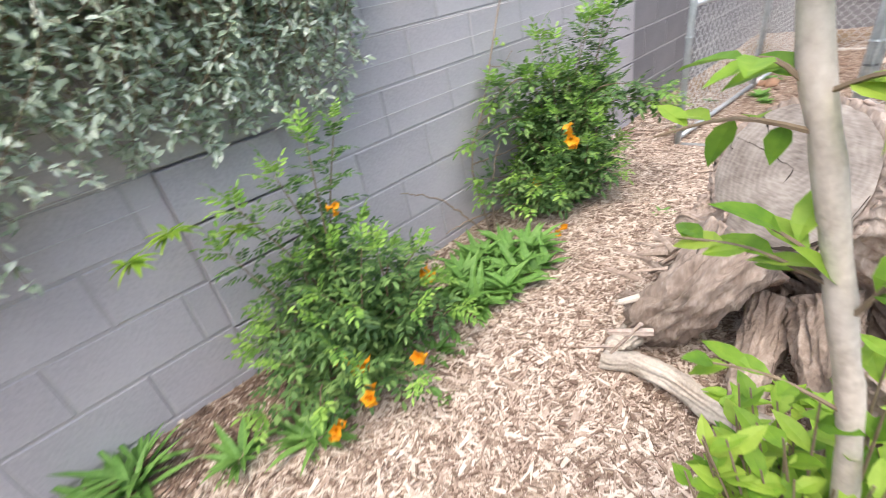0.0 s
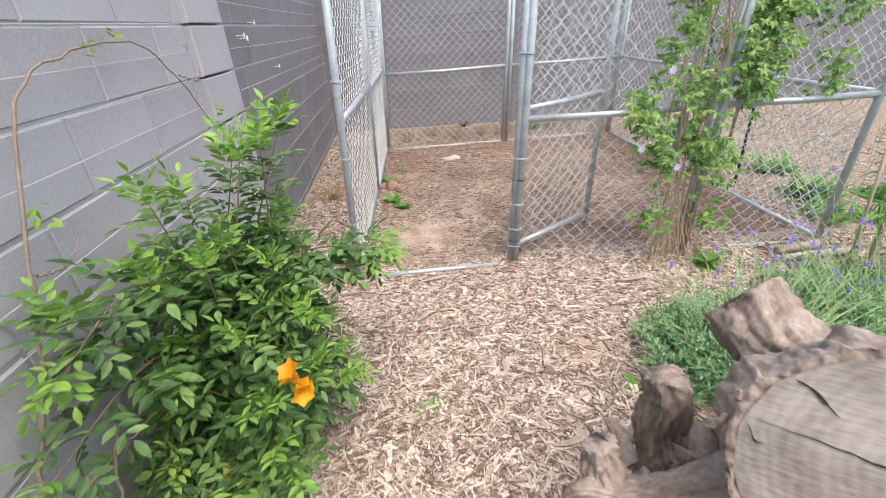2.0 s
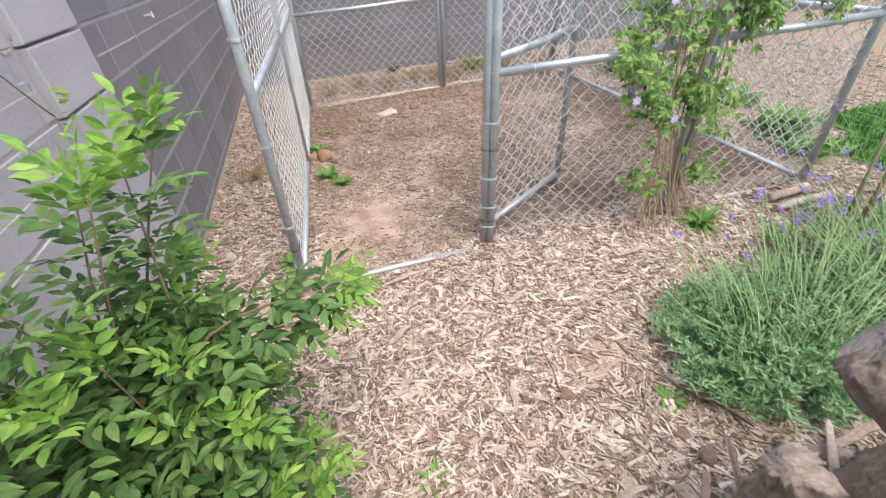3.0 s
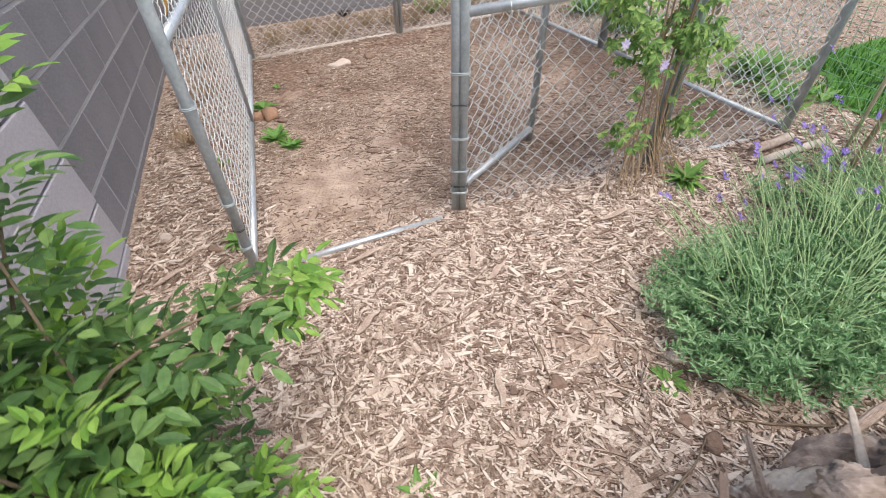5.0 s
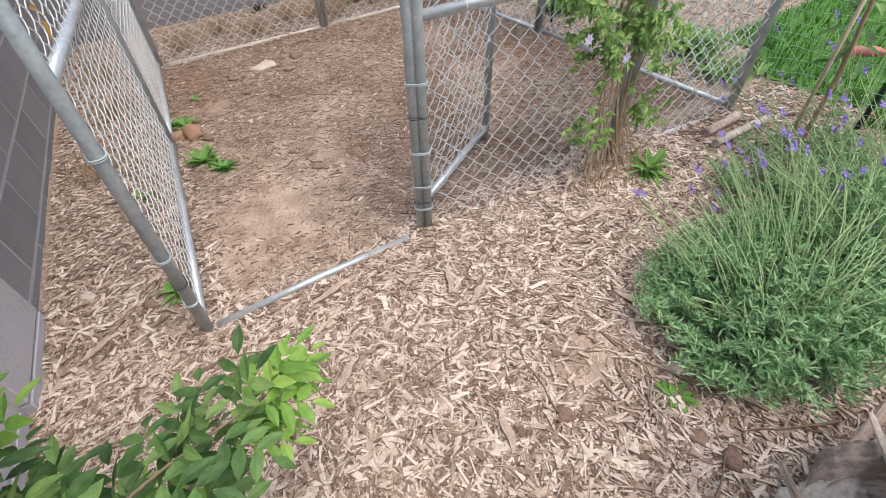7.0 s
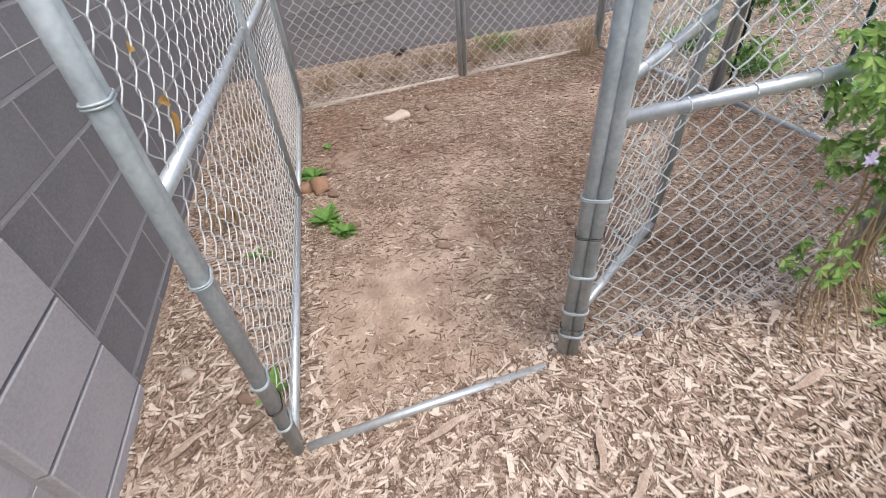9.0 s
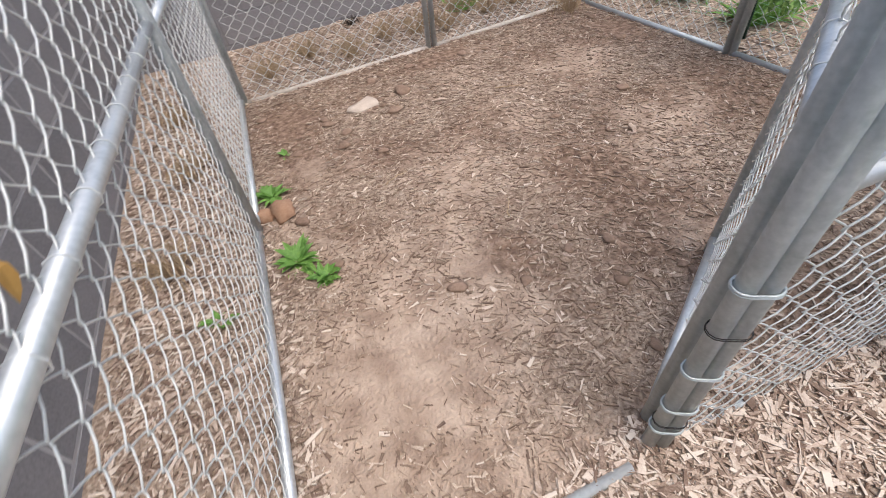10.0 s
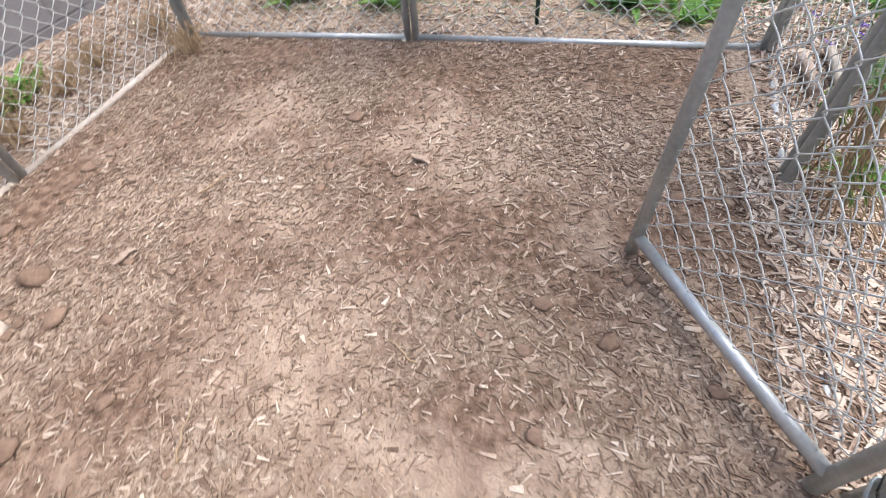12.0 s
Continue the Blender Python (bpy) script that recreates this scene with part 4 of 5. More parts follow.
    root([(1.17, -2.33, 0.12), (1.12, -2.36, 0.07), (1.08, -2.39, 0.03), (1.05, -2.43, 0.01)], 0.045, 0.022, label="broken pale root tip", mat=PALE_TRUNK, rough=0.4)
    root([(1.14, -2.28, 0.10), (1.07, -2.22, 0.07), (1.01, -2.17, 0.045), (0.97, -2.15, 0.02)], 0.05, 0.022)
    root([(1.06, -2.49, 0.03), (1.16, -2.46, 0.05), (1.29, -2.49, 0.055), (1.42, -2.51, 0.05), (1.52, -2.48, 0.04)], 0.028, 0.036, label="bleached broken root lying on the mulch", mat=PALE_TRUNK)
    root([(1.30, -2.13, 0.32), (1.22, -2.09, 0.28), (1.12, -2.06, 0.235), (1.025, -2.035, 0.19)], 0.042, 0.022, label="splintered grey root stub")
    root([(1.36, -2.09, 0.44), (1.27, -2.05, 0.37), (1.19, -2.01, 0.32), (1.12, -1.97, 0.31), (1.10, -1.95, 0.25)], 0.05, 0.024)
    root([(1.24, -2.01, 0.20), (1.19, -1.965, 0.28), (1.16, -1.94, 0.34), (1.155, -1.925, 0.385)], 0.05, 0.036, label="upright broken root stub", blunt=True)
    root([(1.27, -2.02, 0.30), (1.17, -2.0, 0.19), (1.09, -1.97, 0.11), (1.02, -1.95, 0.03)], 0.06, 0.03)
    root([(1.33, -2.10, 0.30), (1.22, -2.14, 0.18), (1.12, -2.16, 0.10), (1.05, -2.15, 0.04)], 0.06, 0.03)
    root([(1.47, -2.12, 0.30), (1.41, -1.96, 0.20), (1.36, -1.86, 0.10), (1.34, -1.80, 0.02)], 0.09, 0.05, mat=BARK)
    root([(1.37, -1.87, 0.06), (1.362, -1.85, 0.22), (1.357, -1.835, 0.35), (1.355, -1.825, 0.455)], 0.062, 0.044, "limb_stub", mat=BARK, label="upright broken limb stub with a hollow top", rough=0.26, blunt=True)
    root([(1.44, -2.20, 0.24), (1.44, -2.33, 0.12), (1.46, -2.45, 0.06), (1.49, -2.58, 0.02)], 0.055, 0.036, mat=BARK)
    root([(1.54, -2.20, 0.28), (1.60, -2.34, 0.15), (1.67, -2.46, 0.05), (1.72, -2.60, 0.02)], 0.075, 0.05, mat=BARK)
    root([(1.66, -2.40, 0.30), (1.82, -2.48, 0.20), (1.98, -2.58, 0.12), (2.15, -2.7, 0.06)], 0.11, 0.07, mat=BARK)
    root([(1.68, -2.20, 0.45), (1.80, -2.18, 0.38), (1.92, -2.20, 0.25), (2.02, -2.25, 0.055)], 0.10, 0.09, mat=BARK)
    root([(1.40, -1.98, 0.30), (1.42, -1.86, 0.20), (1.45, -1.78, 0.12), (1.44, -1.72, 0.06)], 0.09, 0.045, label="pale splintered root end")
    root([(1.52, -2.00, 0.28), (1.60, -1.90, 0.18), (1.66, -1.85, 0.12), (1.72, -1.82, 0.06)], 0.09, 0.055)
    root([(1.60, -2.05, 0.36), (1.72, -1.95, 0.26), (1.84, -1.86, 0.16), (1.92, -1.82, 0.08)], 0.09, 0.06)
    root([(1.68, -2.06, 0.36), (1.63, -1.95, 0.45), (1.585, -1.845, 0.525), (1.553, -1.755, 0.588)], 0.115, 0.072, "limb_stub", mat=BARK, label="sawn-off limb with a pale cut end", rough=0.2, blunt=True)
    cut = Vector((-0.34, 0.78, 0.53)).to_track_quat("Z", "Y").to_matrix().to_4x4()
    cut.translation = Vector((1.551, -1.751, 0.592)) - foot
    v, f = [(0, 0, 0)], []
    for j in range(1, 5):
        for i in range(36):
            q = 2 * math.pi * i / 36
            r = 0.073 * j / 4 * (1 + 0.10 * noise.noise((math.cos(q) * 2, math.sin(q) * 2, 5.0)))
            v.append((r * math.cos(q), r * math.sin(q), 0.003 * noise.noise((r * 60, q * 2, 1.0))))
    for i in range(36):
        k = (i + 1) % 36
        f.append((0, 1 + i, 1 + k))
        for j in range(3):
            f.append((1 + j * 36 + i, 1 + (j + 1) * 36 + i, 1 + (j + 1) * 36 + k, 1 + j * 36 + k))
    ob = mesh_object("cut_end", v, f, SAWN, t, "grey cut end with a pale rim")
    ob.matrix_basis = cut

    def splinter(p, d, ln, w, mat):
        """A jagged sliver of broken wood."""
        s = Soup()
        d = Vector(d).normalized()
        side = d.orthogonal().normalized()
        up = d.cross(side)
        base = Vector(p) - Vector((*STUMP, 0))
        rings, n0 = 5, 9
        v, f = [], []
        for i in range(rings + 1):
            for k in range(n0):
                q = 2 * math.pi * k / n0
                ww = w * (1 - 0.35 * i / rings) * (0.75 + 0.5 * noise.noise((k * 1.9, ln * 50, w * 90)))
                end = ln * (0.22 * noise.noise((k * 2.7, w * 70, 3.0)) if i == rings else 0)
                v.append(base + d * (ln * i / rings + end) + (side * math.cos(q) + up * 0.6 * math.sin(q)) * ww)
        for i in range(rings):
            for k in range(n0):
                k2 = (k + 1) % n0
                f.append((i * n0 + k, i * n0 + k2, (i + 1) * n0 + k2, (i + 1) * n0 + k))
        f.append(tuple(range(n0))[::-1])
        f.append(tuple(range(rings * n0, (rings + 1) * n0)))
        s.add(v, f)
        s.object("splinter", mat, t)
    for k in range(16):
        a = radians(rand(135, 235))
        r = rand(0.24, 0.44)
        splinter((STUMP[0] + r * math.cos(a), STUMP[1] + r * math.sin(a), max(0.02, 0.40 - 0.75 * (r - 0.2)) * rand(0.6, 1)), (math.cos(a + rand(-.7, .7)), math.sin(a + rand(-.7, .7)), rand(-0.9, 0.5)), rand(0.06, 0.16), rand(0.008, 0.022), rng.choice((ROOTWOOD, ROOTWOOD, BARK, PALE_TRUNK)))
    for k in range(22):
        a = radians(rand(55, 110))
        r = rand(0.34, 0.52)
        splinter((STUMP[0] + r * math.cos(a), STUMP[1] + r * math.sin(a), rand(0.03, 0.22)), (math.cos(a + rand(-1.2, 1.2)), math.sin(a + rand(-1.2, 1.2)), rand(-0.6, 0.5)), rand(0.06, 0.15), rand(0.012, 0.032), rng.choice((ROOTWOOD, CUT, BARK, PALE_TRUNK)))
    for p, d, w in (((1.412, -1.747, 0.07), (-0.93, 0.12, -0.08), 0.050), ((1.555, -1.862, 0.27), (-0.62, 0.30, 0.72), 0.066)):
        root([Vector(p) - Vector(d) * 0.24, Vector(p) - Vector(d) * 0.12, Vector(p)], w * 1.1, w, "limb_stub", mat=PALE_TRUNK if w < 0.06 else BARK, rough=0.15, blunt=True)
        e = Soup()
        dd = Vector(d).normalized()
        sd = dd.orthogonal().normalized()
        c0 = Vector(p) - Vector((*STUMP, 0)) + dd * 0.006
        e.add([c0 + (sd * math.cos(q) + dd.cross(sd) * math.sin(q)) * w * rand(0.92, 1.05) for q in [i * math.pi / 12 for i in range(24)]], [tuple(range(24))])
        e.object("cut_end", CUT, t, "pale sawn cut end")
    root([(1.72, -1.85, 0.045), (1.62, -1.80, 0.07), (1.52, -1.745, 0.06), (1.44, -1.716, 0.05)], 0.05, 0.04, mat=PALE_TRUNK, rough=0.45, label="pale splintered root end")
    root([(1.78, -1.90, 0.16), (1.68, -1.80, 0.15), (1.60, -1.76, 0.10), (1.53, -1.74, 0.03)], 0.06, 0.03, rough=0.5)
    root([(1.40, -1.74, 0.02), (1.52, -1.72, 0.05), (1.68, -1.72, 0.10), (1.86, -1.72, 0.14), (2.0, -1.76, 0.12)], 0.008, 0.012, "runner_root", label="thin curving root")
    return t


stump()


def log_piece(name, a, b, r, label, mat=None, end=None):
    """A short log with a sawn end."""
    t = thing(name, label, "log", "logs", at=a)
    a, b = Vector(a), Vector(b)
    s = Soup()
    line = [Vector((0, 0, 0)) + (b - a) * (i / 8) for i in range(9)]
    s.tube(line, [r * rand(0.95, 1.05) for i in range(9)], 20)
    for i, v in enumerate(s.v):
        c = line[i // 20]
        s.v[i] = c + (v - c) * (1 + 0.35 * noise.noise(v * 14 + Vector((a.x, a.y, 0)) * 3))
    s.object("bark", mat or BARK, t, smooth=True)
    e = Soup()
    d = (a - b).normalized()
    side = d.orthogonal().normalized()
    ring = [Vector((0, 0, 0)) + d * 0.004 + (side * math.cos(q) + d.cross(side) * math.sin(q)) * r * 0.93 for q in [i * math.pi / 10 for i in range(20)]]
    e.add(ring, [tuple(range(20))])
    e.object("broken_end", end or mat or SAWN, t)
    return t


log_piece("fallen_branch", (2.66, -0.74, 0.02), (3.0, -0.76, 0.035), 0.017, "pale dry branch on the mulch by the fence", PALE_TRUNK)
log_piece("fallen_branch", (2.70, -0.66, 0.02), (2.92, -0.66, 0.03), 0.02, "grey dry branch on the mulch by the fence", ROOTWOOD)


# ---- the young tree beside the stump ----
def sapling():
    t = thing("young_tree", "young tree with a pale trunk and bright yellow-green leaves", "tree", at=(1.68, -3.04, 0))
    o = Vector((1.68, -3.04, 0))
    s = Soup()
    line = [p - o for p in curve([(1.70, -3.04, -0.05), (1.67, -3.045, 0.35), (1.627, -3.046, 0.68), (1.597, -3.045, 0.81), (1.556, -3.046, 0.975), (1.526, -3.05, 1.10), (1.49, -3.05, 1.4), (1.47, -3.05, 1.9)], 28)]
    s.tube(line, [0.0118 + 0.0010 * math.sin(i * 2.1) for i in range(29)], 12)
    s.object("trunk", PALE_TRUNK, t, "smooth pale trunk", smooth=True)
    f, st = Soup(), Soup()

    def twig(a, b, n, size):
        c = curve([Vector(a) - o, (Vector(a) + Vector(b)) / 2 - o + Vector((0, 0, 0.015)), Vector(b) - o], 8)
        st.tube(c, [0.0028 - 0.0002 * i for i in range(9)], 5)
        for k in range(n):
            p = c[2 + int(6 * k / n)]
            d = (c[-1] - c[0]).normalized() + Vector((rand(-1, 1), rand(-1, 1), rand(-0.9, 0.4)))
            f.leaf(p, d, (rand(-.3, .3), rand(-.5, 0), 1), size * rand(0.7, 1.2), size * 0.5 * rand(0.8, 1.1), fold=0.3, droop=rand(0.1, 0.4))
    twig((1.60, -3.05, 0.84), (1.52, -3.06, 0.92), 5, 0.055)
    twig((1.60, -3.05, 0.84), (1.64, -3.08, 0.93), 7, 0.055)
    twig((1.62, -3.05, 0.72), (1.49, -3.07, 0.74), 6, 0.05)
    twig((1.54, -3.05, 1.03), (1.48, -3.07, 1.06), 5, 0.055)
    twig((1.54, -3.05, 1.03), (1.62, -3.08, 1.04), 9, 0.055)
    twig((1.52, -3.05, 1.12), (1.58, -3.08, 1.15), 8, 0.055)
    twig((1.59, -3.05, 0.86), (1.44, -3.05, 0.88), 6, 0.05)
    twig((1.55, -3.05, 1.00), (1.43, -3.08, 1.0), 5, 0.045)
    for k in range(90):
        x = 1.50 + 0.24 * rand(0, 1)
        b = (x, rand(-3.12, -2.93), rand(0.48, 0.64 + 0.9 * (x - 1.50)))
        twig((x * 0.5 + 0.83, -3.03 + rand(-.03, .03), rand(0.15, 0.4)), b, 8, 0.046)
    st.object("twig", TWIG, t)
    f.object("foliage", LEAF_BRIGHT, t, "bright yellow-green leaves")


sapling()
for q in ((1.46, -2.62, 0.20), (1.62, -2.60, 0.26), (1.56, -2.56, 0.22), (1.72, -2.56, 0.2)):
    ob = rosette("root_sucker", "bright green shoot sprouting from the stump's roots", q, 14, 0.06, 0.03, LEAF_BRIGHT, (0.4, 1.5), jitter=0.03, group="root suckers")


# ---- the lavender ----
def lavender(cx, cy, rx, ry, h, stems, label, tall=1.0):
    t = thing("lavender_bush", label, "shrub", at=(cx, cy, 0))
    f, st, fl = Soup(), Soup(), Soup()
    for k in range(stems):
        a, r = rand(0, 6.283), math.sqrt(rand(0, 1))
        b = Vector((rx * r * math.cos(a), ry * r * math.sin(a), 0.0))
        hh = h * (1.0 - 0.55 * r * r) * rand(0.7, 1.1)
        tip = b + Vector((0.12 * r * math.cos(a), 0.12 * r * math.sin(a), hh))
        for j in range(7):
            u = (j + 1) / 7
            p = b.lerp(tip, u) + spread_dir() * 0.012
            for q in range(6):
                d = Vector((rand(-1, 1), rand(-1, 1), rand(0.0, 1.0)))
                f.leaf(p, d, (rand(-1, 1), rand(-1, 1), 1), rand(0.014, 0.034), rand(0.003, 0.0065), droop=0.1)
    for k in range(stems // 4):
        a, r = rand(0, 6.283), math.sqrt(rand(0, 1))
        b = Vector((rx * r * 0.8 * math.cos(a), ry * r * 0.8 * math.sin(a), h * 0.4))
        lean = Vector((math.cos(a) * 0.14 * r + 0.09, math.sin(a) * 0.12 * r + 0.08, 0))
        tip = b + lean * 1.7 + Vector((0, 0, rand(0.05, 0.30) * tall * (1.15 - 0.5 * r)))
        c = curve([b, b + lean * 0.4 + Vector((rand(-.04, .04), rand(-.04, .04), (tip.z - b.z) * 0.6)), tip], 6)
        st.tube(c, 0.0014, 4, cap=False)
        if k % 2 == 0 and b.x + b.y > 0.03:
            d = (c[-1] - c[-2]).normalized()
            for q in range(14):
                fl.leaf(tip + d * (q * 0.0022) + spread_dir() * 0.004, spread_dir() + d, (0, 0, 1), 0.012, 0.008, droop=0)
    f.object("foliage", LEAF_LAV, t)
    st.object("flower_stalk", STALK, t)
    fl.object("blossom", PURPLE, t, "small violet flower heads")


lavender(2.0, -1.37, 0.31, 0.22, 0.18, 620, "grey-green lavender bush with violet flower stalks in the mulch")
lavender(2.46, -1.42, 0.28, 0.24, 0.22, 420, "large lavender bush full of violet flower stalks", 1.3)
lavender(2.68, -1.12, 0.32, 0.20, 0.12, 200, "sparse lavender stalks with violet flowers in front of the fence", 1.8)


# ---- the vine on the front panel ----
def fence_vine(cx, cy, z0, z1, width, n, label, rooted=True):
    t = thing("fence_vine", label, "vine", "vines on the pen", at=(cx, cy, 0))
    f, st, dry, fl = Soup(), Soup(), Soup(), Soup()
    for k in range(9 if rooted else 0):
        x0 = rand(-0.12, 0.12)
        pts = [(x0 + rand(-.05, .05), rand(-0.10, 0.02), -0.02), (x0 * .6, rand(-.05, .03), 0.3), (x0 * .8 + rand(-.05, .05), rand(-.05, .03), 0.8), (rand(-.15, .25), rand(-.04, .04), z1)]
        dry.tube(curve(pts, 14), 0.0035, 5)
    for k in range(46 if rooted else 0):
        a = rand(-0.24, 0.2)
        dry.tube(curve([(a * 0.4, rand(-.05, .05), rand(0.1, 0.3)), (a * .8, rand(-0.1, 0.03), rand(0.05, 0.15)), (a * 1.15, rand(-0.16, 0.05), 0.004)], 6), 0.0017, 4)
    knots = []
    for k in range(max(8, n // 22)):
        z = z0 + (z1 - z0) * rand(0, 1)
        w = width * (1.25 if z > 0.72 else 0.85)
        knots.append((max(-1.0, min(1.1, rng.gauss(0, 1))) * w * 0.5 + 0.05 * math.sin(z * 5) + (0.10 if z > 0.8 else -0.03), z))
    for k in range(n):
        kx, kz = rng.choice(knots)
        x, y, z = kx + rng.gauss(0, 1) * 0.04, rand(-0.09, 0.06), max(z0, kz + rng.gauss(0, 1) * 0.05)
        size = rand(0.75, 1.3)
        turn = rand(-0.6, 0.6)
        for j in range(5):
            a = -1.2 + 0.6 * j + turn
            d = Vector((math.sin(a), -0.35 + rand(-.2, .2), math.cos(a) * -0.8 + 0.2))
            f.leaf((x, y, z), d, (rand(-.3, .3), -1, 0.6), rand(0.024, 0.038) * size, rand(0.010, 0.014) * size, droop=0.15)
    for q in ((-0.28, -0.08, 0.62), (-0.1, -0.09, 0.52), (-0.2, -0.1, 0.95)) if rooted else ():
        for j in range(7):
            fl.leaf(q, (math.cos(j * .9), -0.2, math.sin(j * .9)), (0, -1, 0), 0.022, 0.011)
    f.object("foliage", VINE_LEAF, t)
    if rooted:
        dry.object("dry_stem", VINE, t, "tangle of dry straw-coloured stems")
        fl.object("blossom", LILAC, t, "pale lilac flowers")


fence_vine(2.18, -0.545, 0.18, 1.80, 0.32, 820, "green passion vine climbing the chain-link front panel")
fence_vine(2.55, -0.56, 0.80, 1.80, 0.28, 600, "green passion vine hanging over the fence top", False)
fence_vine(3.12, 0.75, 0.25, 1.6, 0.34, 520, "green vine on the pen side towards the lawn", False)


# ---- staked young tree, wire fence, lawn and toy ----
def staked_tree():
    t = thing("staked_sapling", "thin reddish sapling with long green leaves tied to a stake", "tree", at=(2.84, -0.97, 0))
    s, f = Soup(), Soup()
    line = curve([(0, 0, -0.03), (0.01, -0.01, 0.3), (-0.01, 0, 0.62), (0.0, 0.02, 1.0)], 14)
    s.tube(line, [0.011 - 0.0004 * i for i in range(15)], 8)
    s.object("trunk", VINE, t, smooth=True)
    for i in range(3, 15):
        for k in range(5 if i > 5 else 2):
            d = Vector((rand(-1, 1), rand(-1, 1), rand(-0.3, 0.7)))
            f.leaf(line[i] + d * 0.03, d, (0, 0, 1), rand(0.07, 0.11), rand(0.022, 0.032), droop=0.3)
    f.object("foliage", LEAF, t)


staked_tree()


def stake(a, b, r, mat, label):
    s = Soup()
    s.tube([a, ((a[0] + b[0]) / 2 + 0.004, (a[1] + b[1]) / 2, (a[2] + b[2]) / 2), b], r, 7)
    return tagged(s.object("garden_stake", mat, smooth=True), label, "stake", "garden stakes")


BAMBOO = material("pale_bamboo", [(0.45, 0.37, 0.24), (0.62, 0.54, 0.38)], 0.7, scale=20, fine=90, bump=0.1, dist=0.002)
GREEN_STEEL = material("dark_green_enamel", [(0.012, 0.045, 0.035), (0.02, 0.07, 0.055)], 0.5, scale=20, bump=0.05, dist=0.002)
GREEN_WIRE = material("green_coated_wire", [(0.22, 0.42, 0.26), (0.36, 0.55, 0.38)], 0.5, scale=20, bump=0)
stake((2.80, -0.94, -0.05), (2.71, -0.99, 0.72), 0.007, BAMBOO, "pale bamboo stake beside the young tree")
stake((3.19, -1.03, -0.05), (3.12, -1.10, 1.1), 0.011, GREEN_STEEL, "dark green metal fence stake")
stake((3.12, -2.2, -0.05), (3.10, -2.2, 1.1), 0.011, GREEN_STEEL, "dark green metal fence stake")
stake((2.42, -0.50, 0.6), (2.44, -0.53, 1.6), 0.008, BAMBOO, "pale cane leaning in the vine")
for x, y in ((3.2, 0.35), (3.25, 1.0)):
    stake((x, y, -0.05), (x + 0.02, y, 1.0), 0.010, GREEN_STEEL, "dark green metal fence stake")


def wire_fence(a, b, h, label):
    """Green coated garden fence: level and upright wires."""
    a, b = Vector(a), Vector(b)
    s = Soup()
    n = int((b - a).length / 0.075)
    for k in range(n + 1):
        p = a.lerp(b, k / n)
        s.tube([p + Vector((0, 0, 0.0)), p + Vector((0.02, 0, h * 0.5)), p + Vector((0, 0, h))], 0.0013, 4, cap=False)
    for j in range(int(h / 0.05) + 1):
        s.tube([a.lerp(b, k / 10) + Vector((0.012 * math.sin(k * 1.3 + j), 0, j * 0.05 + 0.006 * math.sin(k * 2 + j))) for k in range(11)], 0.0013, 4, cap=False)
    return tagged(s.object("wire_fence", GREEN_WIRE), label, "fence")


wire_fence((3.09, -0.62, 0), (3.20, -1.35, 0), 0.9, "green coated wire garden fence along the lawn")
wire_fence((3.20, -1.35, 0), (3.12, -3.2, 0), 0.9, "green coated wire garden fence along the lawn")
wire_fence((3.16, -0.62, 0), (3.45, 2.2, 0), 0.6, "low green coated wire fence behind the pen")


def lawn():
    s = Soup()
    xs, ys = [3.75 + 0.25 * i for i in range(22)], [-6.5 + 0.25 * j for j in range(27)]

    def edge(y):
        return 0.10 * noise.noise((0, y * 1.5, 0)) + (-0.50 if y < -1.0 else -0.32 if y < -0.3 else 0.0 if y < 0.6 else 0.25)
    v = [(x + edge(y) * max(0.0, 1 - i / 3), y, ground_height(x, y) + 0.012) for y in ys for i, x in enumerate(xs)]
    nx = len(xs)
    s.add(v, [(j * nx + i, j * nx + i + 1, (j + 1) * nx + i + 1, (j + 1) * nx + i) for j in range(len(ys) - 1) for i in range(nx - 1)])
    g = tagged(s.object("lawn", GRASS, smooth=True), "short green lawn beyond the wire fence", "lawn", kind="structure")
    b = Soup()
    for k in range(11000):
        y = rand(-3.2, 0.0)
        x0 = 3.27 if y < -1.0 else 3.45 if y < -0.3 else 3.78 if y < 0.6 else 4.02
        x = x0 + rand(0, 1) ** 1.6 * 2.2
        a = rand(0, 6.283)
        w, h = rand(0.003, 0.006), rand(0.03, 0.075)
        dx, dy = math.cos(a), math.sin(a)
        b.add([(x - dx * w, y - dy * w, 0.0), (x + dx * w, y + dy * w, 0.0), (x + dy * h * 0.4, y - dx * h * 0.4, h)], [(0, 1, 2)])
    tagged(b.object("grass", GRASS), "green blades of lawn grass", "grass", kind="stuff")


lawn()
for q, n, ln in (((3.45, -0.05, 0), 70, 0.22), ((3.6, 0.5, 0), 60, 0.2), ((3.5, 1.1, 0), 60, 0.2), ((3.55, 1.7, 0), 70, 0.25), ((2.45, 2.75, 0), 40, 0.15), ((3.3, -0.35, 0), 40, 0.14)):
    rosette("garden_plant", "green leafy garden plant beyond the pen", q, n, ln, 0.035, LEAF_MID, (0.4, 2.0), jitter=0.12, group="plants beyond the pen")

BLUE = material("blue_plastic", [(0.03, 0.10, 0.52), (0.05, 0.16, 0.65)], 0.4, scale=12, fine=80, bump=0.05, dist=0.002)
PINK = material("faded_pink_plastic", [(0.60, 0.20, 0.17), (0.70, 0.28, 0.24)], 0.5, scale=12, fine=80, bump=0.05, dist=0.002)
CREAM = material("cream_plastic", [(0.72, 0.62, 0.30), (0.80, 0.72, 0.42)], 0.5, scale=12, fine=80, bump=0.05, dist=0.002)


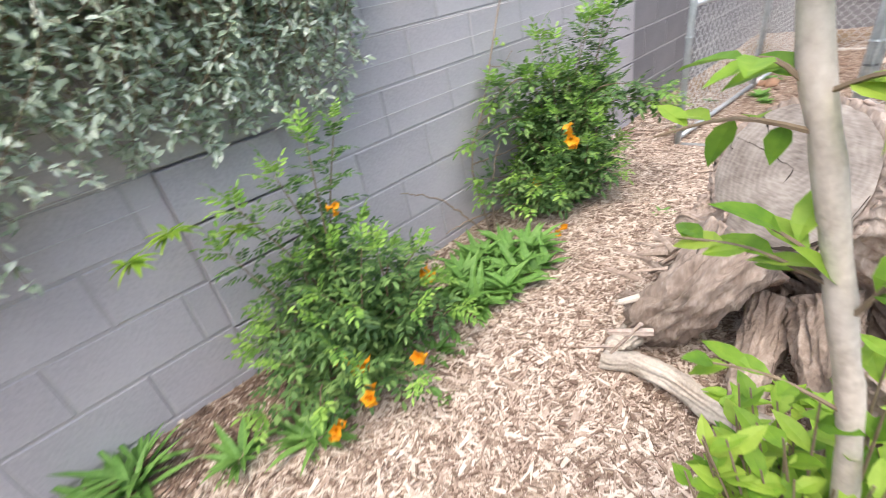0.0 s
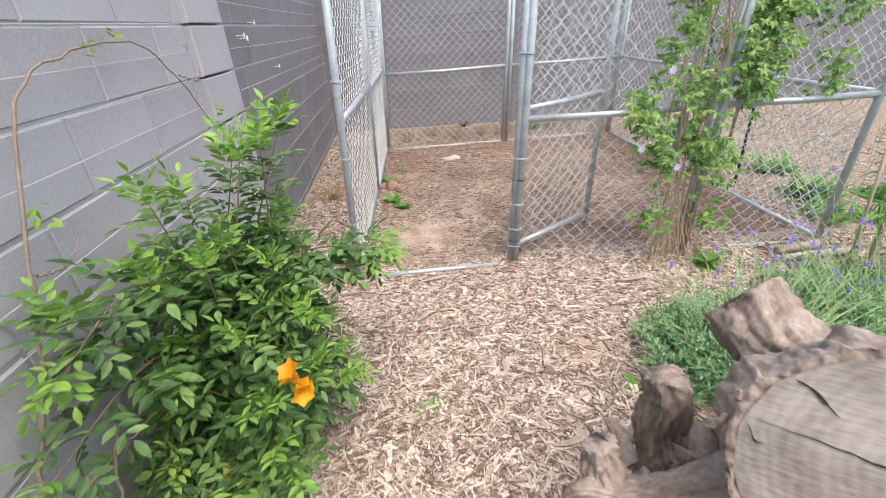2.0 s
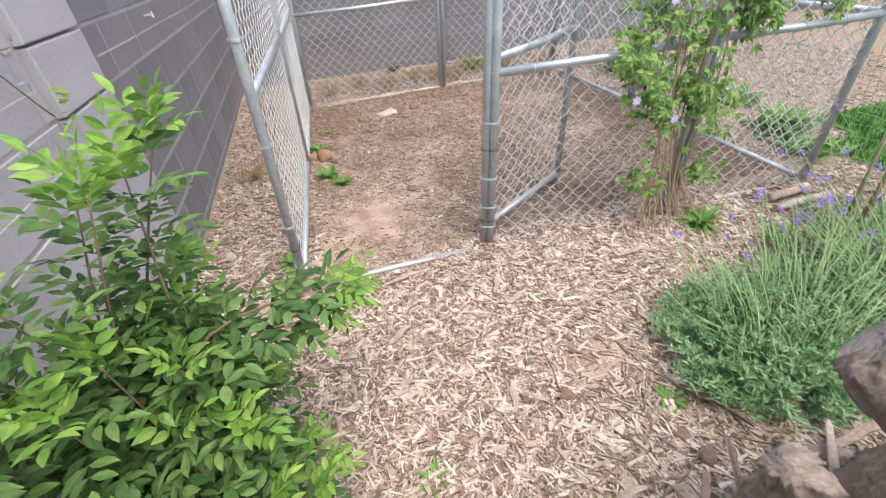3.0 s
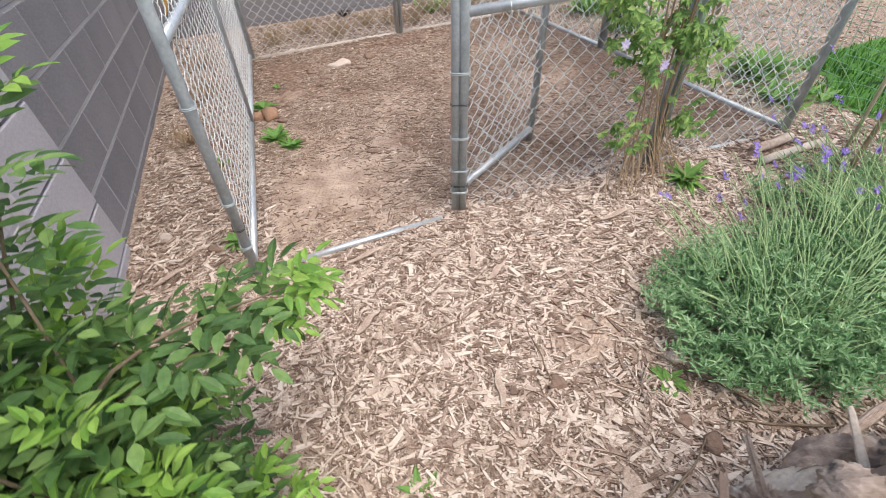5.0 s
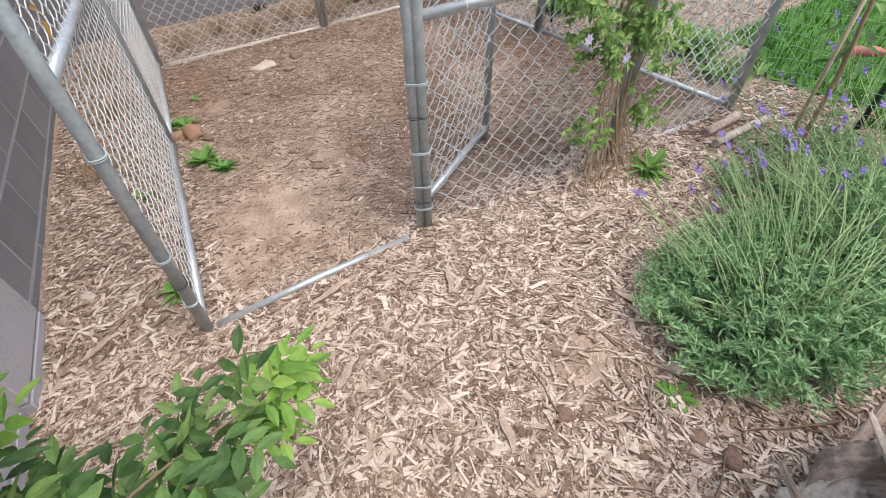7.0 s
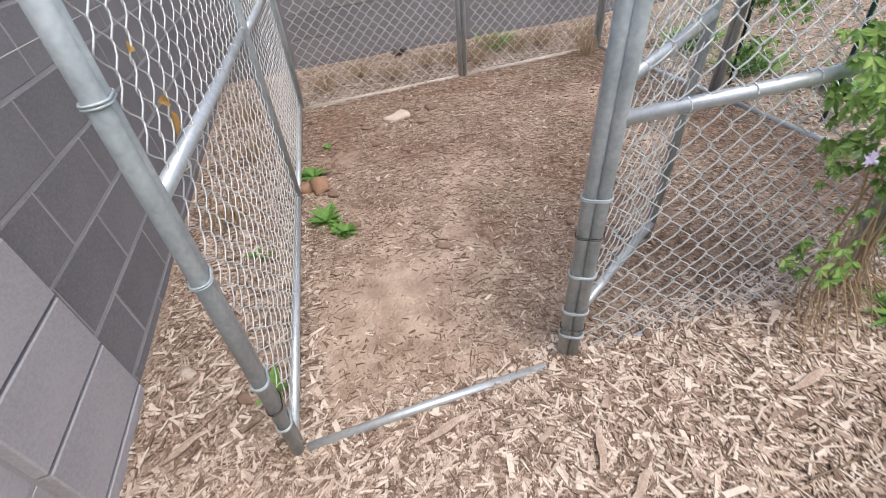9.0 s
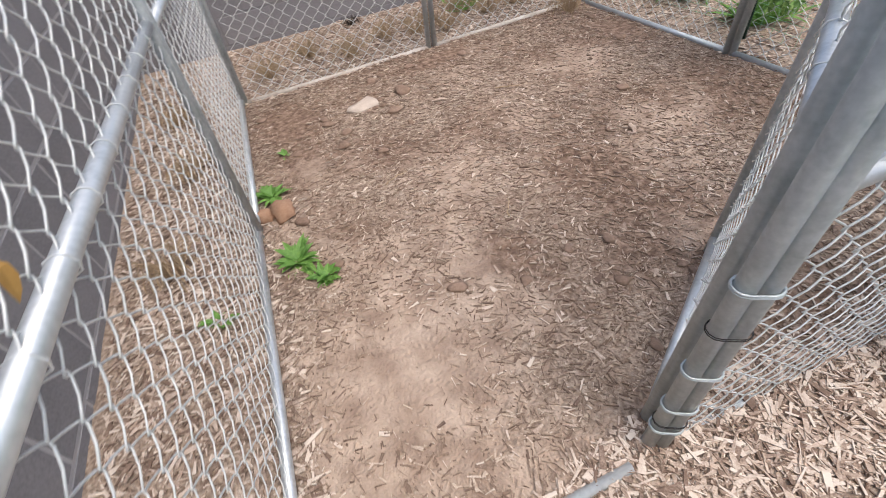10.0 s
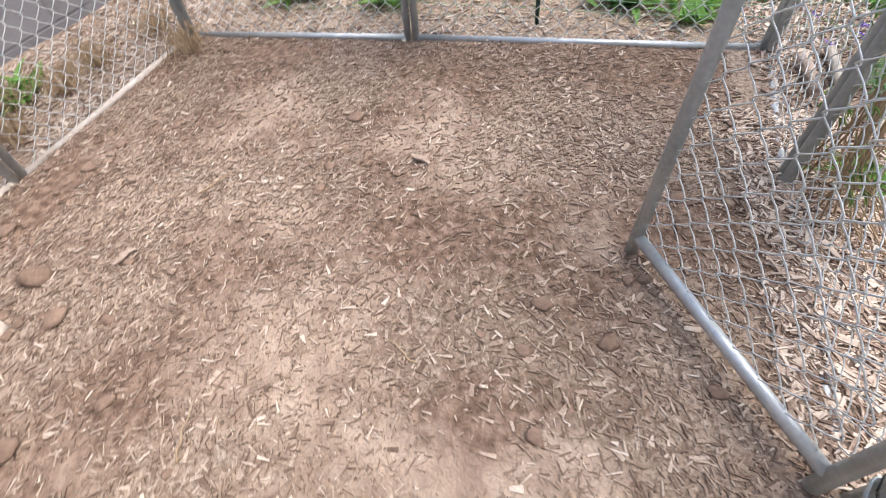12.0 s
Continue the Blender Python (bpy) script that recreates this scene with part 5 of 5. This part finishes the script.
def toy():
    t = thing("toy_rake", "toy rake with blue and cream plastic handle hung on the fence", "toy", at=(3.22, -1.0, 0.30))
    s = Soup()
    s.tube([(-0.02, 0.03, 0.03), (0.10, -0.16, 0.05)], 0.011, 10)
    s.object("cream_shaft", CREAM, t, smooth=True)
    s = Soup()
    s.tube([(0.10, -0.16, 0.05), (0.34, -0.60, 0.09)], 0.016, 10)
    s.object("blue_shaft", BLUE, t, smooth=True)
    s = Soup()
    s.tube(curve([(-0.09, 0.14, 0.02), (-0.06, 0.09, 0.03), (-0.02, 0.03, 0.03)], 8), [0.018, 0.026, 0.024, 0.021, 0.02, 0.02, 0.02, 0.018, 0.012], 10)
    s.object("grip", PINK, t, smooth=True)
    s = Soup()
    s.tube(curve([(0.04, -0.07, 0.04), (0.05, -0.06, 0.10), (0.06, -0.07, 0.16)], 6), 0.010, 8)
    s.object("cream_knob", CREAM, t, smooth=True)
    for k in range(6):
        s = Soup()
        s.tube(curve([(0.22, -0.37, 0.06), (0.20 + 0.015 * k, -0.36 - 0.02 * k, -0.04), (0.17 + 0.022 * k, -0.36 - 0.03 * k, -0.12)], 6), 0.008, 6)
        s.object("bristle", BLUE, t, smooth=True)


toy()


# ---- stones and clods ----
def lump(name, label, at, size, mat, category, group="", flat=0.6, seed=0, subdiv=2):
    bm = bmesh.new()
    bmesh.ops.create_icosphere(bm, subdivisions=subdiv, radius=1.0)
    for v in bm.verts:
        k = 1 + 0.55 * noise.noise(v.co * 1.3 + Vector((seed * 7.1, 0, 0))) + 0.42 * noise.noise(v.co * 3.1 + Vector((seed * 3.3, 1, 0)))
        v.co = Vector((v.co.x * size, v.co.y * size * 0.8, v.co.z * size * flat)) * k
    me = bpy.data.meshes.new(name)
    bm.to_mesh(me)
    bm.free()
    me.materials.append(mat)
    me.polygons.foreach_set("use_smooth", [True] * len(me.polygons))
    ob = new(name, me)
    ob.location = (at[0], at[1], at[2] + size * flat * 0.35)
    ob.rotation_euler = (0, 0, rand(0, 6))
    return tagged(ob, label, category, group)


lump("rock", "rounded tan rock against the pen's bottom rail", (0.71, 1.01, 0), 0.062, ROCK, "rock", "rocks", 0.75, 1)
lump("rock", "rounded tan rock against the pen's bottom rail", (0.63, 1.03, 0), 0.045, ROCK, "rock", "rocks", 0.75, 2)
lump("pale_stone", "flat pale stone half sunk in the soil", (1.28, 1.72, 0), 0.09, STONE, "stone", "stones", 0.22, 3)
lump("pale_stone", "flat pale stone half sunk in the soil", (1.40, 0.69, 0), 0.05, STONE, "stone", "stones", 0.15, 4)
for k, (x, y, r) in enumerate(((1.272, -1.30, 0.03), (1.613, -1.365, 0.03), (0.36, -0.2, 0.03), (0.16, -0.02, 0.035), (1.5, -1.52, 0.022), (0.62, -2.7, 0.03), (1.52, -1.6, 0.03))):
    lump("pebble", "small pale brown stone in the mulch", (x, y, 0), r, STONE if k % 2 else CLOD, "stone", "stones", 0.5, 5 + k)
clods = 0
while clods < 170:
    x, y = rand(0.72, 2.95), rand(-0.25, 2.15)
    if rand(0, 1) > dampness(x, y) ** 2 * (0.35 if y < 0.9 else 1.0) + 0.03:
        continue
    clods += 1
    lump("soil_clod", "crumbly reddish soil clod in the pen", (x, y, ground_height(x, y)), rand(0.007, 0.016) + 0.026 * rand(0, 1) ** 4, CLOD, "soil clod", "soil clods", 0.34, 20 + clods, 2)
lump("soil_clod", "large crumbly reddish soil clod in the pen", (1.53, 1.73, 0), 0.05, CLOD, "soil clod", "soil clods", 0.6, 71)


def dry_clump(at, n, r, h, label, mat):
    s = Soup()
    for k in range(n):
        a = rand(0, 6.283)
        d = Vector((math.cos(a), math.sin(a), 0)) * r * rand(0.3, 1)
        s.tube(curve([d * 0.2, d * 0.7 + Vector((0, 0, h * rand(0.4, 1))), d + Vector((0, 0, h * rand(0, 0.5)))], 5), 0.0018, 4, cap=False)
    ob = s.object("dry_weed", mat)
    ob.location = at
    return tagged(ob, label, "weed", "dry weeds", "stuff")


for q in ((2.15, 2.45, 0), (2.5, 2.5, 0), (1.2, 2.75, 0), (2.9, 2.05, 0), (0.35, 1.6, 0), (2.75, 2.5, 0), (1.75, 2.65, 0), (0.9, 2.6, 0), (1.45, 2.5, 0), (1.95, 2.55, 0), (2.35, 2.7, 0), (3.1, 2.4, 0), (0.3, 2.3, 0), (0.25, 0.9, 0)):
    dry_clump(q, 60, 0.17, 0.14, "dry straw-coloured weeds behind the pen", VINE)
dry_clump((1.62, 3.12, 0), 40, 0.09, 0.07, "dark withered clump at the foot of the wall", CRACK)
dry_clump((1.47, -1.40, 0), 26, 0.09, 0.03, "pale tangle of shredded fibres on the mulch", STONE)


# ---- wood chips ----
def chips(name, n, place, length, width, mat, label, seed, tilt=10, rise=0.007):
    r = random.Random(seed)
    v = np.empty((n, 8, 3))
    k = 0
    corners = np.array([(a, b, c) for c in (-1, 1) for b in (-1, 1) for a in (-1, 1)], float)
    while k < n:
        x, y = place(r)
        if x is None:
            continue
        q = r.random() ** 2.3
        ln, w, h = length[0] + (length[1] - length[0]) * q, width[0] + (width[1] - width[0]) * (0.5 * q + 0.5 * r.random() ** 1.5), r.uniform(0.0008, 0.0022)
        if r.random() < 0.16:
            w = ln * r.uniform(0.25, 0.5)
        if w > 0.018:
            w = 0.018
        c = corners * (ln / 2, w / 2, h)
        c[:, 1] *= np.where(c[:, 0] > 0, r.uniform(0.1, 1.0), r.uniform(0.4, 1.1))
        c[:, 1] += np.where(c[:, 1] > 0, c[:, 0] * r.uniform(-0.3, 0.3), c[:, 0] * r.uniform(-0.3, 0.3)) * w / ln * 2
        m = np.array(Euler((radians(r.uniform(-tilt, tilt)), radians(r.uniform(-tilt, tilt)), r.uniform(0, 6.283))).to_matrix())
        v[k] = c @ m.T + (x, y, ground_height(x, y) + 0.002 + r.uniform(0, rise))
        k += 1
    quad = np.array([(0, 2, 3, 1), (4, 5, 7, 6), (0, 1, 5, 4), (2, 6, 7, 3), (0, 4, 6, 2), (1, 3, 7, 5)])
    faces = (quad[None] + (np.arange(n) * 8)[:, None, None]).reshape(-1, 4)
    me = bpy.data.meshes.new(name)
    me.from_pydata(v.reshape(-1, 3).tolist(), [], faces.tolist())
    me.materials.append(mat)
    return tagged(new(name, me), label, "mulch", kind="stuff")


def path_place(r):
    x, y = r.uniform(0.02, 2.6), r.uniform(-3.7, -0.36)
    if bareness(x, y) > 0.62 and r.random() < 0.85:
        return None, None
    return x, y


def far_place(r):
    q = r.random()
    if q < 0.3:
        return r.uniform(0.03, 0.62), r.uniform(-0.4, 3.3)
    if q < 0.6:
        x = r.uniform(0.5, 4.0)
        return x, r.uniform(2.2, 3.45 - 0.117 * x)
    if q < 0.8:
        return r.uniform(2.5, 3.6), r.uniform(-2.2, -0.5)
    return 3.05 + 2.4 * r.random() ** 1.4, r.uniform(-0.3, 2.7)


def pen_place(r):
    x, y = r.uniform(0.56, 3.04), r.uniform(-0.42, 2.25)
    b = bareness(x, y)
    if r.random() < min(0.97, max(0.0, (b - 0.46) * 2.1)):
        return None, None
    return x, y


def pale_place(r):
    x, y = pen_place(r)
    if x is None or r.random() < 0.75 * dampness(x, y):
        return None, None
    return x, y


chips("bark_mulch", 125000, path_place, (0.005, 0.070), (0.0012, 0.012), CHIP, "pale shredded bark mulch covering the path", 3)
chips("bark_mulch", 30000, far_place, (0.010, 0.065), (0.003, 0.018), CHIP, "pale shredded bark mulch round the pen", 4)
chips("pen_mulch", 34000, pen_place, (0.004, 0.040), (0.0012, 0.0075), CHIP_RED, "reddish-brown bark chips trodden into the pen soil", 5, 5, 0.002)
chips("pen_mulch", 5000, pale_place, (0.006, 0.040), (0.0015, 0.008), CHIP, "pale bark chips scattered on the pen soil", 6, 6, 0.003)


# dark brown chips in an uneven strip along the west wall
def wall_foot_place(r):
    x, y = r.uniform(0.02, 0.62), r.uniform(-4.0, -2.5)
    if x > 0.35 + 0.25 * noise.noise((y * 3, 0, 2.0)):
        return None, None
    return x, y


chips("dark_mulch", 7000, wall_foot_place, (0.006, 0.05), (0.002, 0.014), CHIP_DARK, "dark brown bark mulch at the foot of the wall", 7, 10, 0.013)
LONG = [(0.93, -0.52, 0.17, 12), (1.28, -0.72, 0.13, 60), (1.32, -0.83, 0.10, 30), (0.84, -0.86, 0.11, 40), (1.70, -1.14, 0.13, 100), (1.12, -1.25, 0.12, 70), (1.25, -1.62, 0.14, 5), (0.42, -1.78, 0.12, 20), (1.9, -0.75, 0.16, 5), (0.2, -0.3, 0.13, 30), (2.2, 0.64, 0.09, 60), (1.65, 1.48, 0.08, -20)]


def long_chip(x, y, ln, turn):
    bm = bmesh.new()
    bmesh.ops.create_grid(bm, x_segments=8, y_segments=2, size=0.5)
    for v in bm.verts:
        u = v.co.x
        v.co = Vector((u * ln, v.co.y * 0.022 * (1.1 - abs(u) * 1.3) + 0.004 * math.sin(u * 7), 0.004 * math.cos(u * 5)))
    ex = bmesh.ops.extrude_face_region(bm, geom=bm.faces[:])
    for g in ex["geom"]:
        if isinstance(g, bmesh.types.BMVert):
            g.co.z += 0.005
    ob = part("wood_splinter", bm, CHIP, None)
    ob.matrix_basis = pose(x, y, ground_height(x, y) + 0.012, 3, 3, turn)
    return tagged(ob, "long pale wood splinter on the mulch", "wood chip", "wood splinters")


for row in LONG:
    long_chip(*row)


# ---- twigs on the mulch, dead leaves in the mesh ----
def twig_on_ground(x, y, ln, turn, r, mat, label):
    s = Soup()
    a = radians(turn)
    d, o = Vector((math.cos(a), math.sin(a), 0)), Vector((-math.sin(a), math.cos(a), 0))
    pts = [Vector((x, y, 0.012)) + d * (ln * (k / 5 - 0.5)) + o * rand(-0.05, 0.055) * ln + Vector((0, 0, rand(0, 0.008))) for k in range(6)]
    c = curve(pts, 16)
    s.tube(c, [r * (1 - 0.5 * i / 16) for i in range(17)], 6)
    return tagged(s.object("twig", mat, smooth=True), label, "twig", "fallen twigs")


for row in ((1.28, -1.18, 0.22, 75, 0.003), (1.62, -1.44, 0.30, 115, 0.0035), (1.10, -0.98, 0.16, 10, 0.003), (1.42, -1.62, 0.20, 20, 0.0035), (0.62, -0.62, 0.14, -20, 0.003), (1.75, -0.95, 0.18, 5, 0.003), (0.95, -1.66, 0.15, 40, 0.003), (1.70, -1.62, 0.24, 150, 0.004)):
    twig_on_ground(*row, TWIG, "thin dark fallen twig on the mulch")
for row in ((1.70, -1.25, 0.16, 95, 0.0045), (1.2, 0.95, 0.12, 20, 0.003), (2.0, 1.35, 0.13, -30, 0.004), (1.5, 0.5, 0.10, 60, 0.003)):
    twig_on_ground(*row, VINE, "pale dry twig lying on the ground")

DEAD = material("dead_leaf", [(0.42, 0.22, 0.06), (0.62, 0.38, 0.12)], 0.8, scale=20, fine=60, bump=0.2, dist=0.002, through_light=0.2)
for y, z, ln in ((-0.22, 0.93, 0.06), (-0.17, 0.90, 0.05), (-0.24, 1.02, 0.04)):
    s = Soup()
    p = up_at((0.525, y), z)
    s.leaf(p, (0.2, rand(-1, 1), rand(-1, 0.5)), (1, -0.4, 0.3), ln, ln * 0.4, droop=0.4)
    tagged(s.object("dead_leaf", DEAD), "curled orange-brown dead leaf caught in the mesh", "leaf", "dead leaves")

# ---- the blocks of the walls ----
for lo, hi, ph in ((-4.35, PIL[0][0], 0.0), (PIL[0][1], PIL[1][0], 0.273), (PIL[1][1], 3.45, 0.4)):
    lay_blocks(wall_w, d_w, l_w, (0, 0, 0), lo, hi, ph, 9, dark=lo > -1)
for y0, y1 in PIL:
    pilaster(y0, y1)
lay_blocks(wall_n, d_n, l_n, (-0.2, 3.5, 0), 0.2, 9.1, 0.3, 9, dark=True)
